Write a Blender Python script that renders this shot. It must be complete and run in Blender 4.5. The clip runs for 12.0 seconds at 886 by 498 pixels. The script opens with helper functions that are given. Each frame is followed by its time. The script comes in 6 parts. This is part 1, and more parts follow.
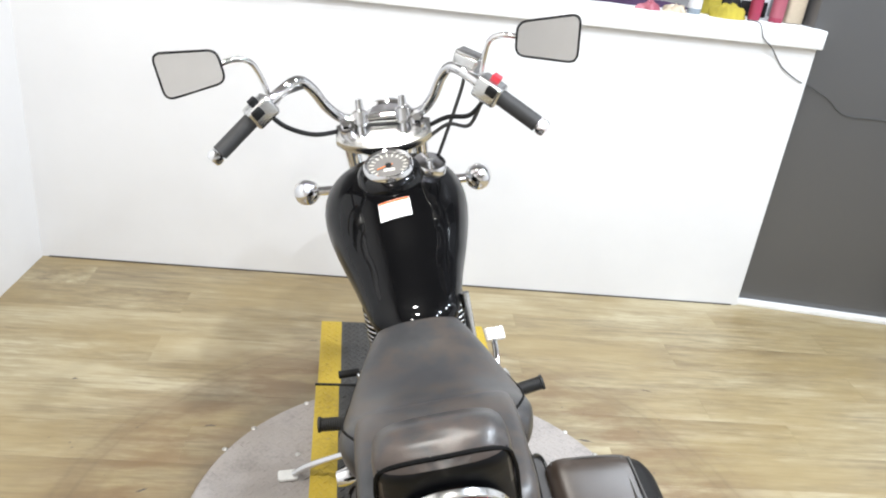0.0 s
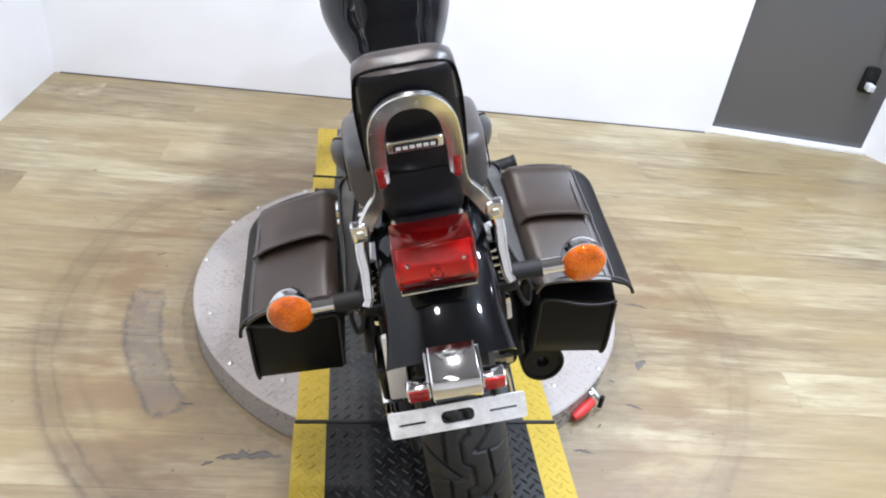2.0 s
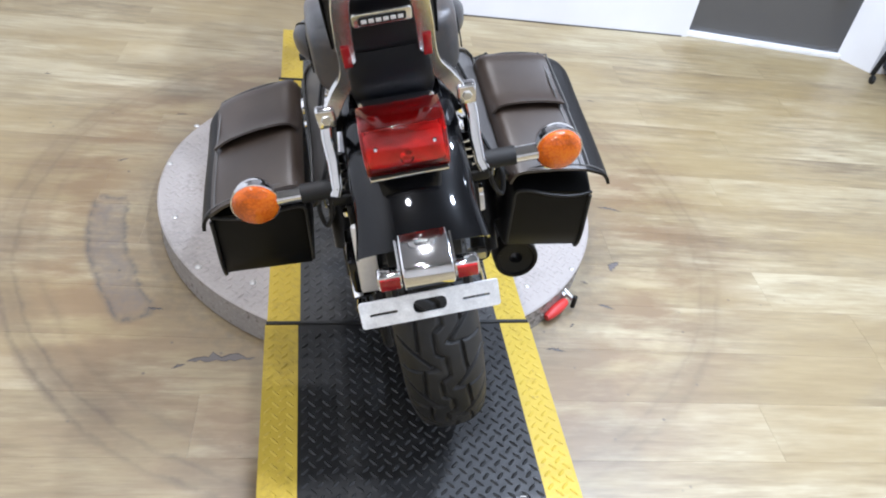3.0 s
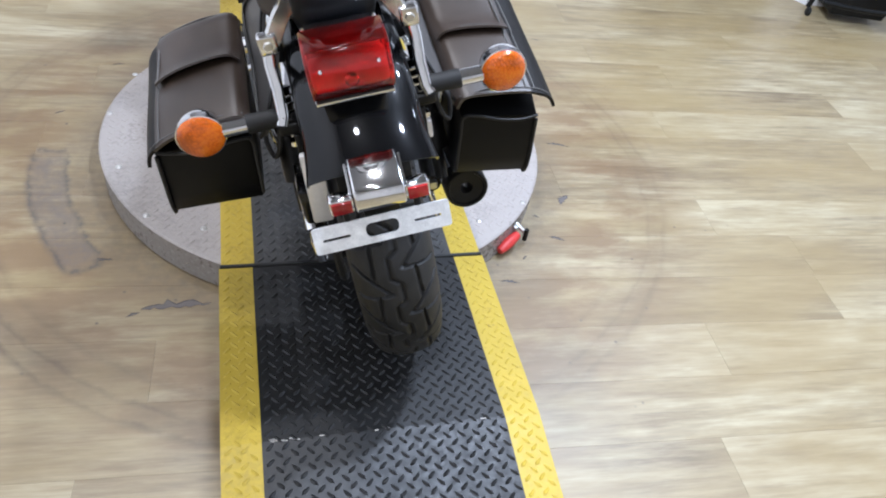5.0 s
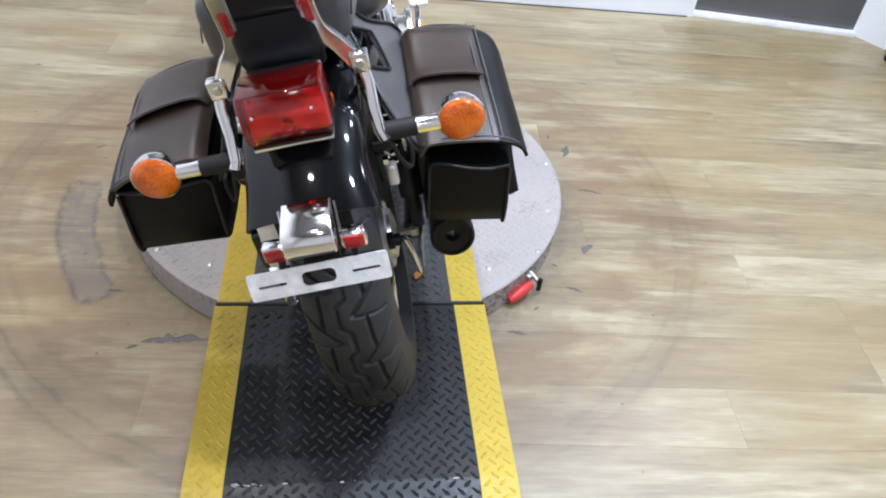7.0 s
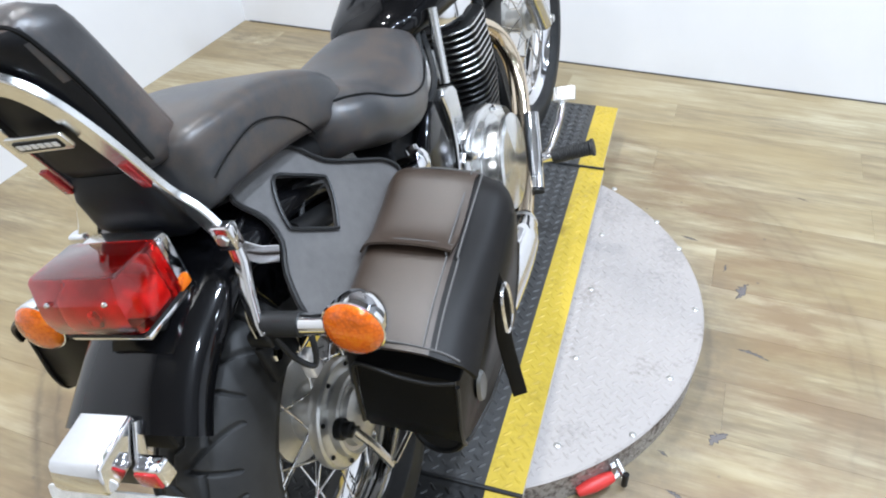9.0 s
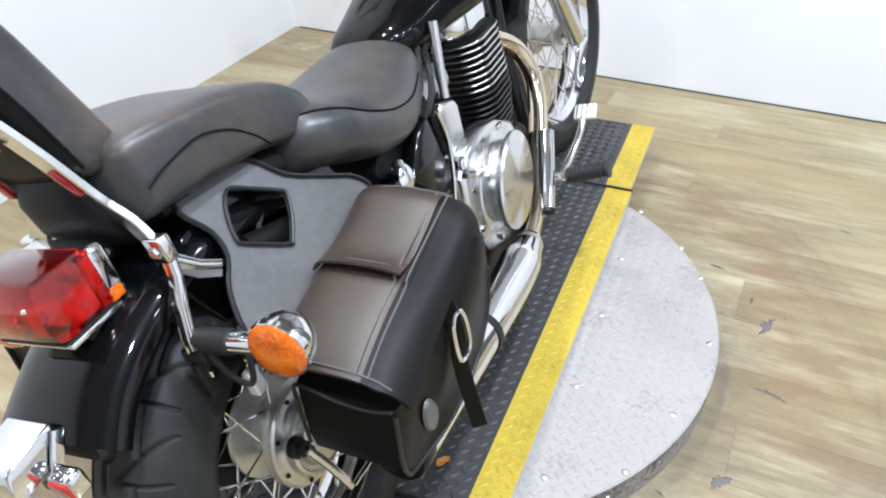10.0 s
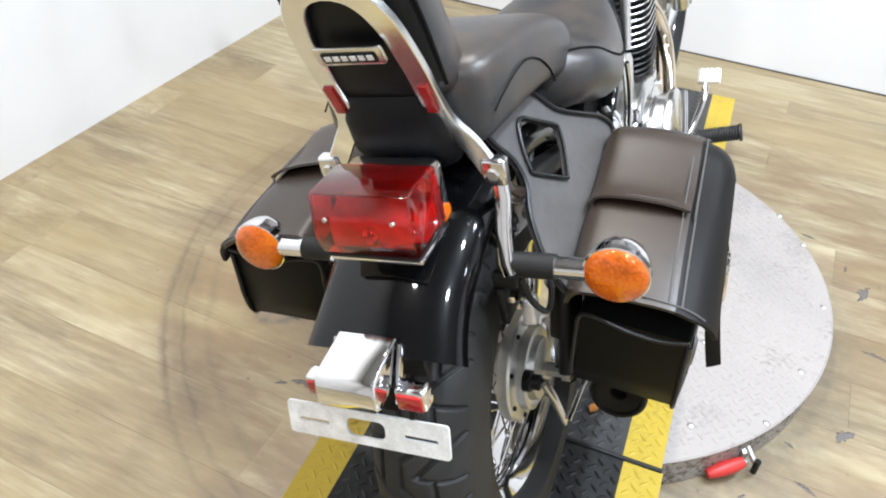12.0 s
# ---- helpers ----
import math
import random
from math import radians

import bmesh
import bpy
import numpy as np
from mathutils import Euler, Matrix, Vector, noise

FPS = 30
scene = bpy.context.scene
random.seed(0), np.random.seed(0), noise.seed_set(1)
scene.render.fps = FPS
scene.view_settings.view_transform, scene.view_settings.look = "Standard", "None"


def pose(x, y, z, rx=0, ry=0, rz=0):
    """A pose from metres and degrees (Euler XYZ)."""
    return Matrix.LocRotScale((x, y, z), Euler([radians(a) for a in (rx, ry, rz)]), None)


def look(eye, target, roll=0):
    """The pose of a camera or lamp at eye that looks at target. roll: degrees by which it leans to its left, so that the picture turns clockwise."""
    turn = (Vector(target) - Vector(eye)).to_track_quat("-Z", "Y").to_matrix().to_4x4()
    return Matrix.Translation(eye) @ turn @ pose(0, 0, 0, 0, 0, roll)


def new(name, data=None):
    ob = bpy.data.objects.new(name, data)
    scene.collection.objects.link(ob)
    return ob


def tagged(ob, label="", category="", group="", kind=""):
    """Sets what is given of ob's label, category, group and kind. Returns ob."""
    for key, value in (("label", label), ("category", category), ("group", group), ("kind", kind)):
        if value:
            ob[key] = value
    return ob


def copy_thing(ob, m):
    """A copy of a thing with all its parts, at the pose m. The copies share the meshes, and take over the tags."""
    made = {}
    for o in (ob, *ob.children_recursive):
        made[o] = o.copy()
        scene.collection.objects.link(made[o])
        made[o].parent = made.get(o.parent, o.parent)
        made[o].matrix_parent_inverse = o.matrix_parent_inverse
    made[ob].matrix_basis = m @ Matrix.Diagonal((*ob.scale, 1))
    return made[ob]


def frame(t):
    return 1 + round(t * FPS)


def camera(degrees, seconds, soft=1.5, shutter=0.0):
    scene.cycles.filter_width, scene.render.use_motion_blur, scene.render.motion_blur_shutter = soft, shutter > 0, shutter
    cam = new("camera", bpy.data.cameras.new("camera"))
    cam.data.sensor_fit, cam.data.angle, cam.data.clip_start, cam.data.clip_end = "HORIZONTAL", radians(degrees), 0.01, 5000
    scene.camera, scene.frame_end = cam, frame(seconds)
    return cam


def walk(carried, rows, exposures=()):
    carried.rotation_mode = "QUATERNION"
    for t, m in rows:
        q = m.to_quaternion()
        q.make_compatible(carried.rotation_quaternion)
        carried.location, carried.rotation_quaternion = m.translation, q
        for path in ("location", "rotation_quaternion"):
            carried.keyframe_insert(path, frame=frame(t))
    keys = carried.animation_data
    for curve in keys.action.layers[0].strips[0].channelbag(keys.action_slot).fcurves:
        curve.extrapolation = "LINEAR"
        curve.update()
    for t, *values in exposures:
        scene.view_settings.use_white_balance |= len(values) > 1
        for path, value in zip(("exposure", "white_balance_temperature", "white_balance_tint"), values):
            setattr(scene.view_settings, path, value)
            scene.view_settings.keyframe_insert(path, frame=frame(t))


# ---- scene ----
cam = camera(61.4, 12.0, soft=2.0)
PATH = [
    (0, (-0.254, -0.771, 1.424), (0.042, 1.018, 0.579), 6.8),
    (0.4, (-0.201, -0.873, 1.431), (-0.042, 0.939, 0.601), 6.8),
    (0.5, (-0.206, -0.911, 1.419), (-0.028, 0.913, 0.618), 7.1),
    (1, (-0.244, -1.015, 1.376), (-0.013, 0.761, 0.486), 8.3),
    (1.5, (-0.231, -1.076, 1.339), (0.058, 0.623, 0.325), 8.3),
    (2, (-0.23, -1.097, 1.304), (0.079, 0.535, 0.191), 8.2),
    (2.5, (-0.223, -1.104, 1.272), (0.134, 0.437, 0.048), 9.1),
    (3, (-0.22, -1.097, 1.25), (0.164, 0.395, -0.025), 9.9),
    (3.5, (-0.215, -1.103, 1.227), (0.218, 0.31, -0.12), 12.0),
    (3.7, (-0.218, -1.107, 1.22), (0.236, 0.27, -0.158), 12.7),
    (5.3, (-0.221, -1.139, 1.229), (0.286, 0.259, -0.108), 10.7),
    (5.5, (-0.236, -1.114, 1.241), (0.283, 0.29, -0.086), 11.1),
    (6, (-0.24, -1.1, 1.266), (0.299, 0.356, 0.005), 11.3),
    (6.5, (-0.206, -1.119, 1.263), (0.291, 0.35, 0.0), 11.6),
    (7, (-0.02, -1.124, 1.236), (0.245, 0.373, -0.064), 6.8),
    (7.2, (0.053, -1.125, 1.245), (0.24, 0.416, -0.015), 7.7),
    (8.8, (0.324, -0.768, 1.224), (0.12, 0.739, -0.075), 0.5),
    (9, (0.392, -0.716, 1.231), (-0.096, 0.761, -0.027), -2.0),
    (9.5, (0.505, -0.646, 1.21), (-0.168, 0.766, -0.037), -5.0),
    (10, (0.502, -0.639, 1.222), (-0.156, 0.789, -0.013), -3.0),
    (10.5, (0.514, -0.65, 1.213), (-0.2, 0.756, -0.017), -3.6),
    (11, (0.478, -0.688, 1.195), (-0.324, 0.638, -0.07), -3.6),
    (11.5, (0.334, -0.762, 1.202), (-0.31, 0.621, -0.091), 1.3),
    (12, (0.168, -0.817, 1.198), (-0.357, 0.613, -0.099), 2.7),
]
walk(cam, [(t, look(eye, target, roll)) for t, eye, target, roll in PATH], exposures=[(0, 0.34, 5980, 10), (2.5, 0.42, 5500, 14), (3.7, 0.35, 5400, 14), (5.3, 0.22, 5370, 14), (7.2, 0.19, 5440, 14), (9.0, 0.35, 5520, 10), (10.5, 0.41, 5650, 10), (12, 0.47, 5850, 10)])

# world: ramp axis along +y, floor at z = 0

# ---------------------------------------------------------------- light
world = bpy.data.worlds.new("room_world")
world.use_nodes = True
scene.world = world
world.node_tree.nodes["Background"].inputs[0].default_value = (0.9, 0.95, 1.0, 1)
world.node_tree.nodes["Background"].inputs[1].default_value = 0.01

CEILING = 3.0
# lights out of view; places and watts tuned to the brightness below them
LAMPS = [(-0.6, 1.1, 15), (-0.55, 0.25, 23), (1.7, 1.4, 20), (1.4, 0.8, 18), (0.8, 0.15, 37), (0.8, -0.7, 30), (-0.8, -0.9, 12), (1.2, -2.0, 20), (-0.6, -3.2, 30), (2.5, 0.4, 6), (2.5, -1.4, 14)]
for lx, ly, watts in LAMPS:
    lamp = bpy.data.lights.new("ceiling_lamp", "AREA")
    lamp.shape, lamp.size = "DISK", 0.13
    lamp.energy = watts
    lamp.color = (1.0, 0.915, 0.785) if lx < 0 else (0.95, 0.985, 1.0)  # warmer tint for lamps at negative x, after the warmer floor there
    lob = new("ceiling_lamp", lamp)
    lob.location = (lx, ly, CEILING - 0.125)

# ---------------------------------------------------------------- materials


class Mat:
    """A small builder for procedural node materials."""

    def __init__(self, name, color=(0.5, 0.5, 0.5), rough=0.5, metal=0.0, spec=0.5, coat=0.0, coat_rough=0.05):
        self.m = bpy.data.materials.new(name)
        self.m.use_nodes = True
        self.t = self.m.node_tree
        self.b = self.t.nodes["Principled BSDF"]
        self.set("Base Color", (*color, 1))
        self.set("Roughness", rough)
        self.set("Metallic", metal)
        self.set("Specular IOR Level", spec)
        self.set("Coat Weight", coat)
        self.set("Coat Roughness", coat_rough)
        self.color = color

    def set(self, key, value):
        self.b.inputs[key].default_value = value

    def node(self, kind, **values):
        n = self.t.nodes.new(kind)
        for k, v in values.items():
            n.inputs[k.replace("_", " ")].default_value = v
        return n

    def link(self, a, b):
        self.t.links.new(a, b)

    def coords(self, kind="Object", scale=(1, 1, 1), spin=(0, 0, 0)):
        tc = self.t.nodes.new("ShaderNodeTexCoord")
        mp = self.t.nodes.new("ShaderNodeMapping")
        mp.inputs["Scale"].default_value = scale
        mp.inputs["Rotation"].default_value = spin
        self.link(tc.outputs[kind], mp.inputs["Vector"])
        return mp.outputs["Vector"]

    def noise(self, vector, scale, detail=4.0, rough=0.55):
        n = self.node("ShaderNodeTexNoise", Scale=scale, Detail=detail, Roughness=rough)
        self.link(vector, n.inputs["Vector"])
        return n.outputs["Fac"]

    def ramp(self, fac, stops):
        r = self.t.nodes.new("ShaderNodeValToRGB")
        e = r.color_ramp.elements
        while len(e) < len(stops):
            e.new(0.5)
        for el, (p, c) in zip(e, stops):
            el.position = p
            el.color = (*c, 1) if len(c) == 3 else c
        self.link(fac, r.inputs["Fac"])
        return r.outputs["Color"]

    def mix(self, fac, a, b, mode="MIX"):
        n = self.t.nodes.new("ShaderNodeMix")
        n.data_type, n.blend_type = "RGBA", mode
        for sock, v in ((n.inputs[0], fac), (n.inputs[6], a), (n.inputs[7], b)):
            if isinstance(v, (int, float)):
                sock.default_value = v
            elif isinstance(v, tuple):
                sock.default_value = (*v, 1)
            else:
                self.link(v, sock)
        return n.outputs[2]

    def math(self, op, a, b=0.0, c=0.0):
        n = self.t.nodes.new("ShaderNodeMath")
        n.operation = op
        for i, v in enumerate((a, b, c)):
            if isinstance(v, (int, float)):
                n.inputs[i].default_value = v
            else:
                self.link(v, n.inputs[i])
        return n.outputs[0]

    def bump(self, height, strength=0.3, distance=0.002):
        n = self.node("ShaderNodeBump", Strength=strength, Distance=distance)
        self.link(height, n.inputs["Height"])
        self.link(n.outputs["Normal"], self.b.inputs["Normal"])
        return n

    def wear(self, scale=14.0, amount=0.12, rough_amount=0.15, kind="Object"):
        """Gentle two-scale variation of colour and roughness."""
        v = self.coords(kind)
        big, small = self.noise(v, scale, 5), self.noise(v, scale * 9, 3)
        both = self.math("MULTIPLY_ADD", small, 0.35, self.math("MULTIPLY", big, 0.65))
        lo = tuple(c * (1 - amount) for c in self.color)
        hi = tuple(min(1.0, c * (1 + amount)) for c in self.color)
        self.link(self.ramp(both, [(0.3, lo), (0.7, hi)]), self.b.inputs["Base Color"])
        r = self.b.inputs["Roughness"].default_value
        self.link(self.math("MULTIPLY_ADD", both, 2 * rough_amount * r, r * (1 - rough_amount)), self.b.inputs["Roughness"])
        return both


def plain(name, *a, **k):
    m = Mat(name, *a, **k)
    m.wear()
    return m.m


def leather(name, color, rough, grain=420.0, depth=0.25, spec=0.42):
    m = Mat(name, color, rough, spec=spec)
    m.wear(9.0, 0.25, 0.2)
    v = m.coords("Object")
    vo = m.node("ShaderNodeTexVoronoi", Scale=grain)
    m.link(v, vo.inputs["Vector"])
    m.bump(m.math("ADD", vo.outputs["Distance"], m.math("MULTIPLY", m.noise(v, 16, 3), 2.0)), depth, 0.0012)
    return m.m


def worn_sheen_vinyl(name, color, rubbed_sheen, rough):
    """Smooth seat vinyl; brown clouds stand for rubbed wear and sheen put into colour."""
    m = Mat(name, color, rough, spec=0.5)
    v = m.coords("Object")
    cloud, fine = m.noise(v, 11, 5, 0.6), m.noise(v, 70, 4, 0.6)
    both = m.math("MULTIPLY_ADD", fine, 0.3, m.math("MULTIPLY", cloud, 0.7))
    dark = tuple(c * 0.72 for c in color)
    m.link(m.ramp(both, [(0.32, dark), (0.46, color), (0.56, rubbed_sheen), (0.7, tuple(c * 1.2 for c in rubbed_sheen))]), m.b.inputs["Base Color"])
    m.link(m.math("MULTIPLY_ADD", both, 0.3, rough - 0.15), m.b.inputs["Roughness"])
    vo = m.node("ShaderNodeTexVoronoi", Scale=620.0)
    m.link(v, vo.inputs["Vector"])
    m.bump(m.math("ADD", vo.outputs["Distance"], m.math("MULTIPLY", m.noise(v, 18, 3), 2.5)), 0.1, 0.0012)
    return m.m


def lens(name, color, cells=170.0, clear=0.0, relief=0.35, glints=0.0):
    m = Mat(name, color, 0.1, spec=0.35, coat=0.9, coat_rough=0.025)
    m.set("Transmission Weight", clear)
    m.set("IOR", 1.3)
    v = m.coords("Object")
    vo = m.node("ShaderNodeTexVoronoi", Scale=cells)
    m.link(v, vo.inputs["Vector"])
    lo, hi = tuple(c * 0.72 for c in color), tuple(min(1, c * 1.25 + 0.004) for c in color)
    m.link(m.ramp(m.noise(v, 34, 2), [(0.3, lo), (0.7, hi)]), m.b.inputs["Base Color"])
    if glints:
        # glints of moulded prisms painted as colour: bright hearts and darker borders
        warm = tuple(min(1.0, c * 1.05 + 0.07 * g) for c, g in zip(color, (0.0, 1.0, 0.03)))
        deep = tuple(c * (1 - glints) for c in color)
        both = m.math("ADD", m.math("MULTIPLY", vo.outputs["Distance"], 0.25), m.math("MULTIPLY", m.noise(v, 30, 2), 0.85))
        m.link(m.ramp(both, [(0.38, warm), (0.52, color), (0.72, deep)]), m.b.inputs["Base Color"])
    m.bump(vo.outputs["Distance"], relief, 0.0015)
    return m.m


M = {}
M["cast"] = plain("cast_alloy", (0.6, 0.59, 0.56), 0.36, 0.85)
M["paint"] = Mat("black_gloss_paint", (0.0022, 0.0022, 0.0026), 0.3, spec=0.04, coat=0.68, coat_rough=0.045).m
M["tank_paint"] = Mat("black_tank_paint", (0.0022, 0.0022, 0.0025), 0.3, spec=0.02, coat=0.42, coat_rough=0.012).m
M["chrome"] = Mat("chrome", (0.78, 0.78, 0.79), 0.07, 1.0)
M["chrome"].wear(30, 0.05, 0.5)
M["chrome"] = M["chrome"].m
M["alloy"] = Mat("polished_alloy", (0.68, 0.68, 0.67), 0.24, 1.0)
M["alloy"].wear(40, 0.12, 0.35)
M["alloy"] = M["alloy"].m
M["satin_chrome"] = plain("satin_chrome", (0.84, 0.84, 0.83), 0.2, 1.0)
M["dull_alloy"] = plain("brushed_alloy", (0.52, 0.51, 0.49), 0.4, 0.9)
# brown of the reflected floor, put into the chrome's colour
M["warm_chrome"] = plain("heat_tinted_chrome", (0.66, 0.56, 0.42), 0.12, 1.0)
M["black_metal"] = plain("satin_black_metal", (0.006, 0.006, 0.006), 0.38, spec=0.25)
M["fin"] = plain("black_cylinder_fins", (0.007, 0.007, 0.007), 0.35, spec=0.4)
M["fin_edge"] = plain("machined_fin_edge", (0.6, 0.6, 0.6), 0.25, 1.0)
M["plastic"] = plain("black_plastic", (0.008, 0.008, 0.0085), 0.5, spec=0.25)
M["rubber"] = plain("black_rubber", (0.012, 0.012, 0.012), 0.55, spec=0.3)
M["bare_edge"] = plain("bare_plate_edge", (0.52, 0.49, 0.45), 0.55)
M["peg"] = plain("peg_rubber", (0.022, 0.022, 0.022), 0.5, spec=0.4)
M["grip"] = plain("grip_rubber", (0.04, 0.04, 0.041), 0.5, spec=0.4)
M["seat"] = worn_sheen_vinyl("seat_vinyl", (0.033, 0.033, 0.0345), (0.05, 0.041, 0.0355), 0.37)
M["cushion"] = worn_sheen_vinyl("backrest_cushion_vinyl", (0.034, 0.033, 0.0335), (0.06, 0.046, 0.039), 0.33)
M["pad"] = leather("backrest_vinyl", (0.0025, 0.0028, 0.0042), 0.45, 620, 0.08, 0.25)
M["bag"] = leather("saddlebag_leather", (0.029, 0.0188, 0.0124), 0.42, 620, 0.1, 0.62)
M["bag_side"] = leather("saddlebag_black_leather", (0.0032, 0.0032, 0.0032), 0.4, 620, 0.08, 0.18)
M["lid_edge"] = leather("black_lid_leather", (0.008, 0.0072, 0.0068), 0.48, 620, 0.08, 0.16)
M["yoke"] = leather("yoke_leather", (0.086, 0.082, 0.08), 0.4, 620, 0.12)
M["stitch"] = plain("grey_thread", (0.075, 0.072, 0.069), 0.6)
M["seam_black"] = plain("black_seam", (0.004, 0.004, 0.004), 0.7, spec=0.1)
M["piping"] = leather("edge_piping", (0.01, 0.01, 0.01), 0.42, 600, 0.1)
M["amber"] = lens("amber_lens", (0.94, 0.18, 0.0004), 260, 0.4, 0.5, 0.45)
M["red"] = lens("red_lens", (0.72, 0.006, 0.004), 60, 0.96, 0.03)
M["wine"] = plain("wine_red_plastic", (0.06, 0.003, 0.003), 0.3)
M["reflector"] = lens("red_reflector", (0.3, 0.01, 0.012), 420)
M["lamp_white"] = plain("pale_reflector", (0.75, 0.6, 0.5), 0.3)
M["mirror"] = Mat("mirror_glass", (0.9, 0.9, 0.91), 0.012, 1.0).m
M["white_paint"] = plain("label_white", (0.78, 0.78, 0.76), 0.5)
M["orange_print"] = plain("label_orange", (0.7, 0.12, 0.03), 0.5)
M["grey_print"] = plain("label_grey", (0.3, 0.3, 0.3), 0.5)
M["dial"] = plain("dial_face", (0.16, 0.15, 0.14), 0.45)
M["cream"] = plain("dial_marks", (0.7, 0.68, 0.6), 0.5)
M["needle"] = plain("needle_orange", (0.8, 0.2, 0.02), 0.5)
M["pedal"] = plain("worn_bright_pedal", (0.72, 0.7, 0.68), 0.35, 0.3)
M["red_plastic"] = plain("red_rubber_handle", (0.5, 0.03, 0.025), 0.45)
M["red_switch"] = plain("red_switch", (0.6, 0.03, 0.05), 0.4)
M["steel"] = plain("zinc_steel", (0.55, 0.55, 0.54), 0.32, 1.0)
M["plate_white"] = Mat("bare_bracket_metal", (0.78, 0.79, 0.82), 0.38, 0.35)
M["plate_white"].wear(60, 0.25, 0.4)
M["plate_white"] = M["plate_white"].m
M["badge"] = plain("dark_cast_badge", (0.16, 0.16, 0.155), 0.4, 0.7)
M["cord"] = plain("grey_cord", (0.06, 0.06, 0.06), 0.6)
M["yellow_cloth"] = leather("yellow_cloth", (0.33, 0.27, 0.03), 0.85, 900, 0.5)


def tyre_material():
    m = Mat("tyre_rubber", (0.02, 0.02, 0.02), 0.58, spec=0.3)
    v = m.coords("Object")
    dust = m.noise(v, 9, 6, 0.65)
    m.link(m.ramp(dust, [(0.32, (0.011, 0.011, 0.011)), (0.7, (0.028, 0.0272, 0.026))]), m.b.inputs["Base Color"])
    m.bump(m.noise(v, 300, 2), 0.2, 0.0006)
    return m.m


def tread_material(name, base, worn, metal, rough, wear_at=0.62, spec=0.5):
    """Checker plate: paint or bare metal with scuffs."""
    m = Mat(name, base, rough, metal, spec=spec)
    v = m.coords("Object")
    big, fine = m.noise(v, 5.5, 8, 0.62), m.noise(v, 90, 4, 0.6)
    scuff = m.math("ADD", m.math("MULTIPLY", big, 0.6), m.math("MULTIPLY", fine, 0.4))
    dark = tuple(c * 0.72 for c in base)
    m.link(m.ramp(scuff, [(0.36, dark), (0.5, base), (wear_at, base), (wear_at + 0.08, worn)]), m.b.inputs["Base Color"])
    m.link(m.ramp(fine, [(0.3, (rough * 0.75,) * 3), (0.7, (min(1, rough * 1.3),) * 3)]), m.b.inputs["Roughness"])
    m.bump(fine, 0.15, 0.001)
    return m.m


M["tyre"] = tyre_material()
M["tread_black"] = tread_material("black_tread_plate", (0.0085, 0.0085, 0.0085), (0.055, 0.053, 0.05), 0.0, 0.44, 0.66, 0.45)
# a greyer black for the turntable strip and the front platform
M["tread_grey"] = tread_material("dusty_black_tread_plate", (0.036, 0.0355, 0.035), (0.1, 0.097, 0.092), 0.0, 0.45, 0.62, 0.6)
M["tread_yellow"] = tread_material("yellow_tread_plate", (0.475, 0.345, 0.036), (0.2, 0.145, 0.05), 0.0, 0.48, 0.61, 0.35)
M["tread_alloy"] = tread_material("aluminium_tread_plate", (0.345, 0.317, 0.298), (0.25, 0.226, 0.208), 0.08, 0.5, 0.58, 0.3)
M["tread_rim"] = tread_material("scuffed_rim_plate", (0.36, 0.34, 0.32), (0.12, 0.1, 0.09), 0.4, 0.42, 0.52)

TT = (0.0, 0.53, 0.565)  # turntable centre and radius
ROOM_SPIN = -3.4


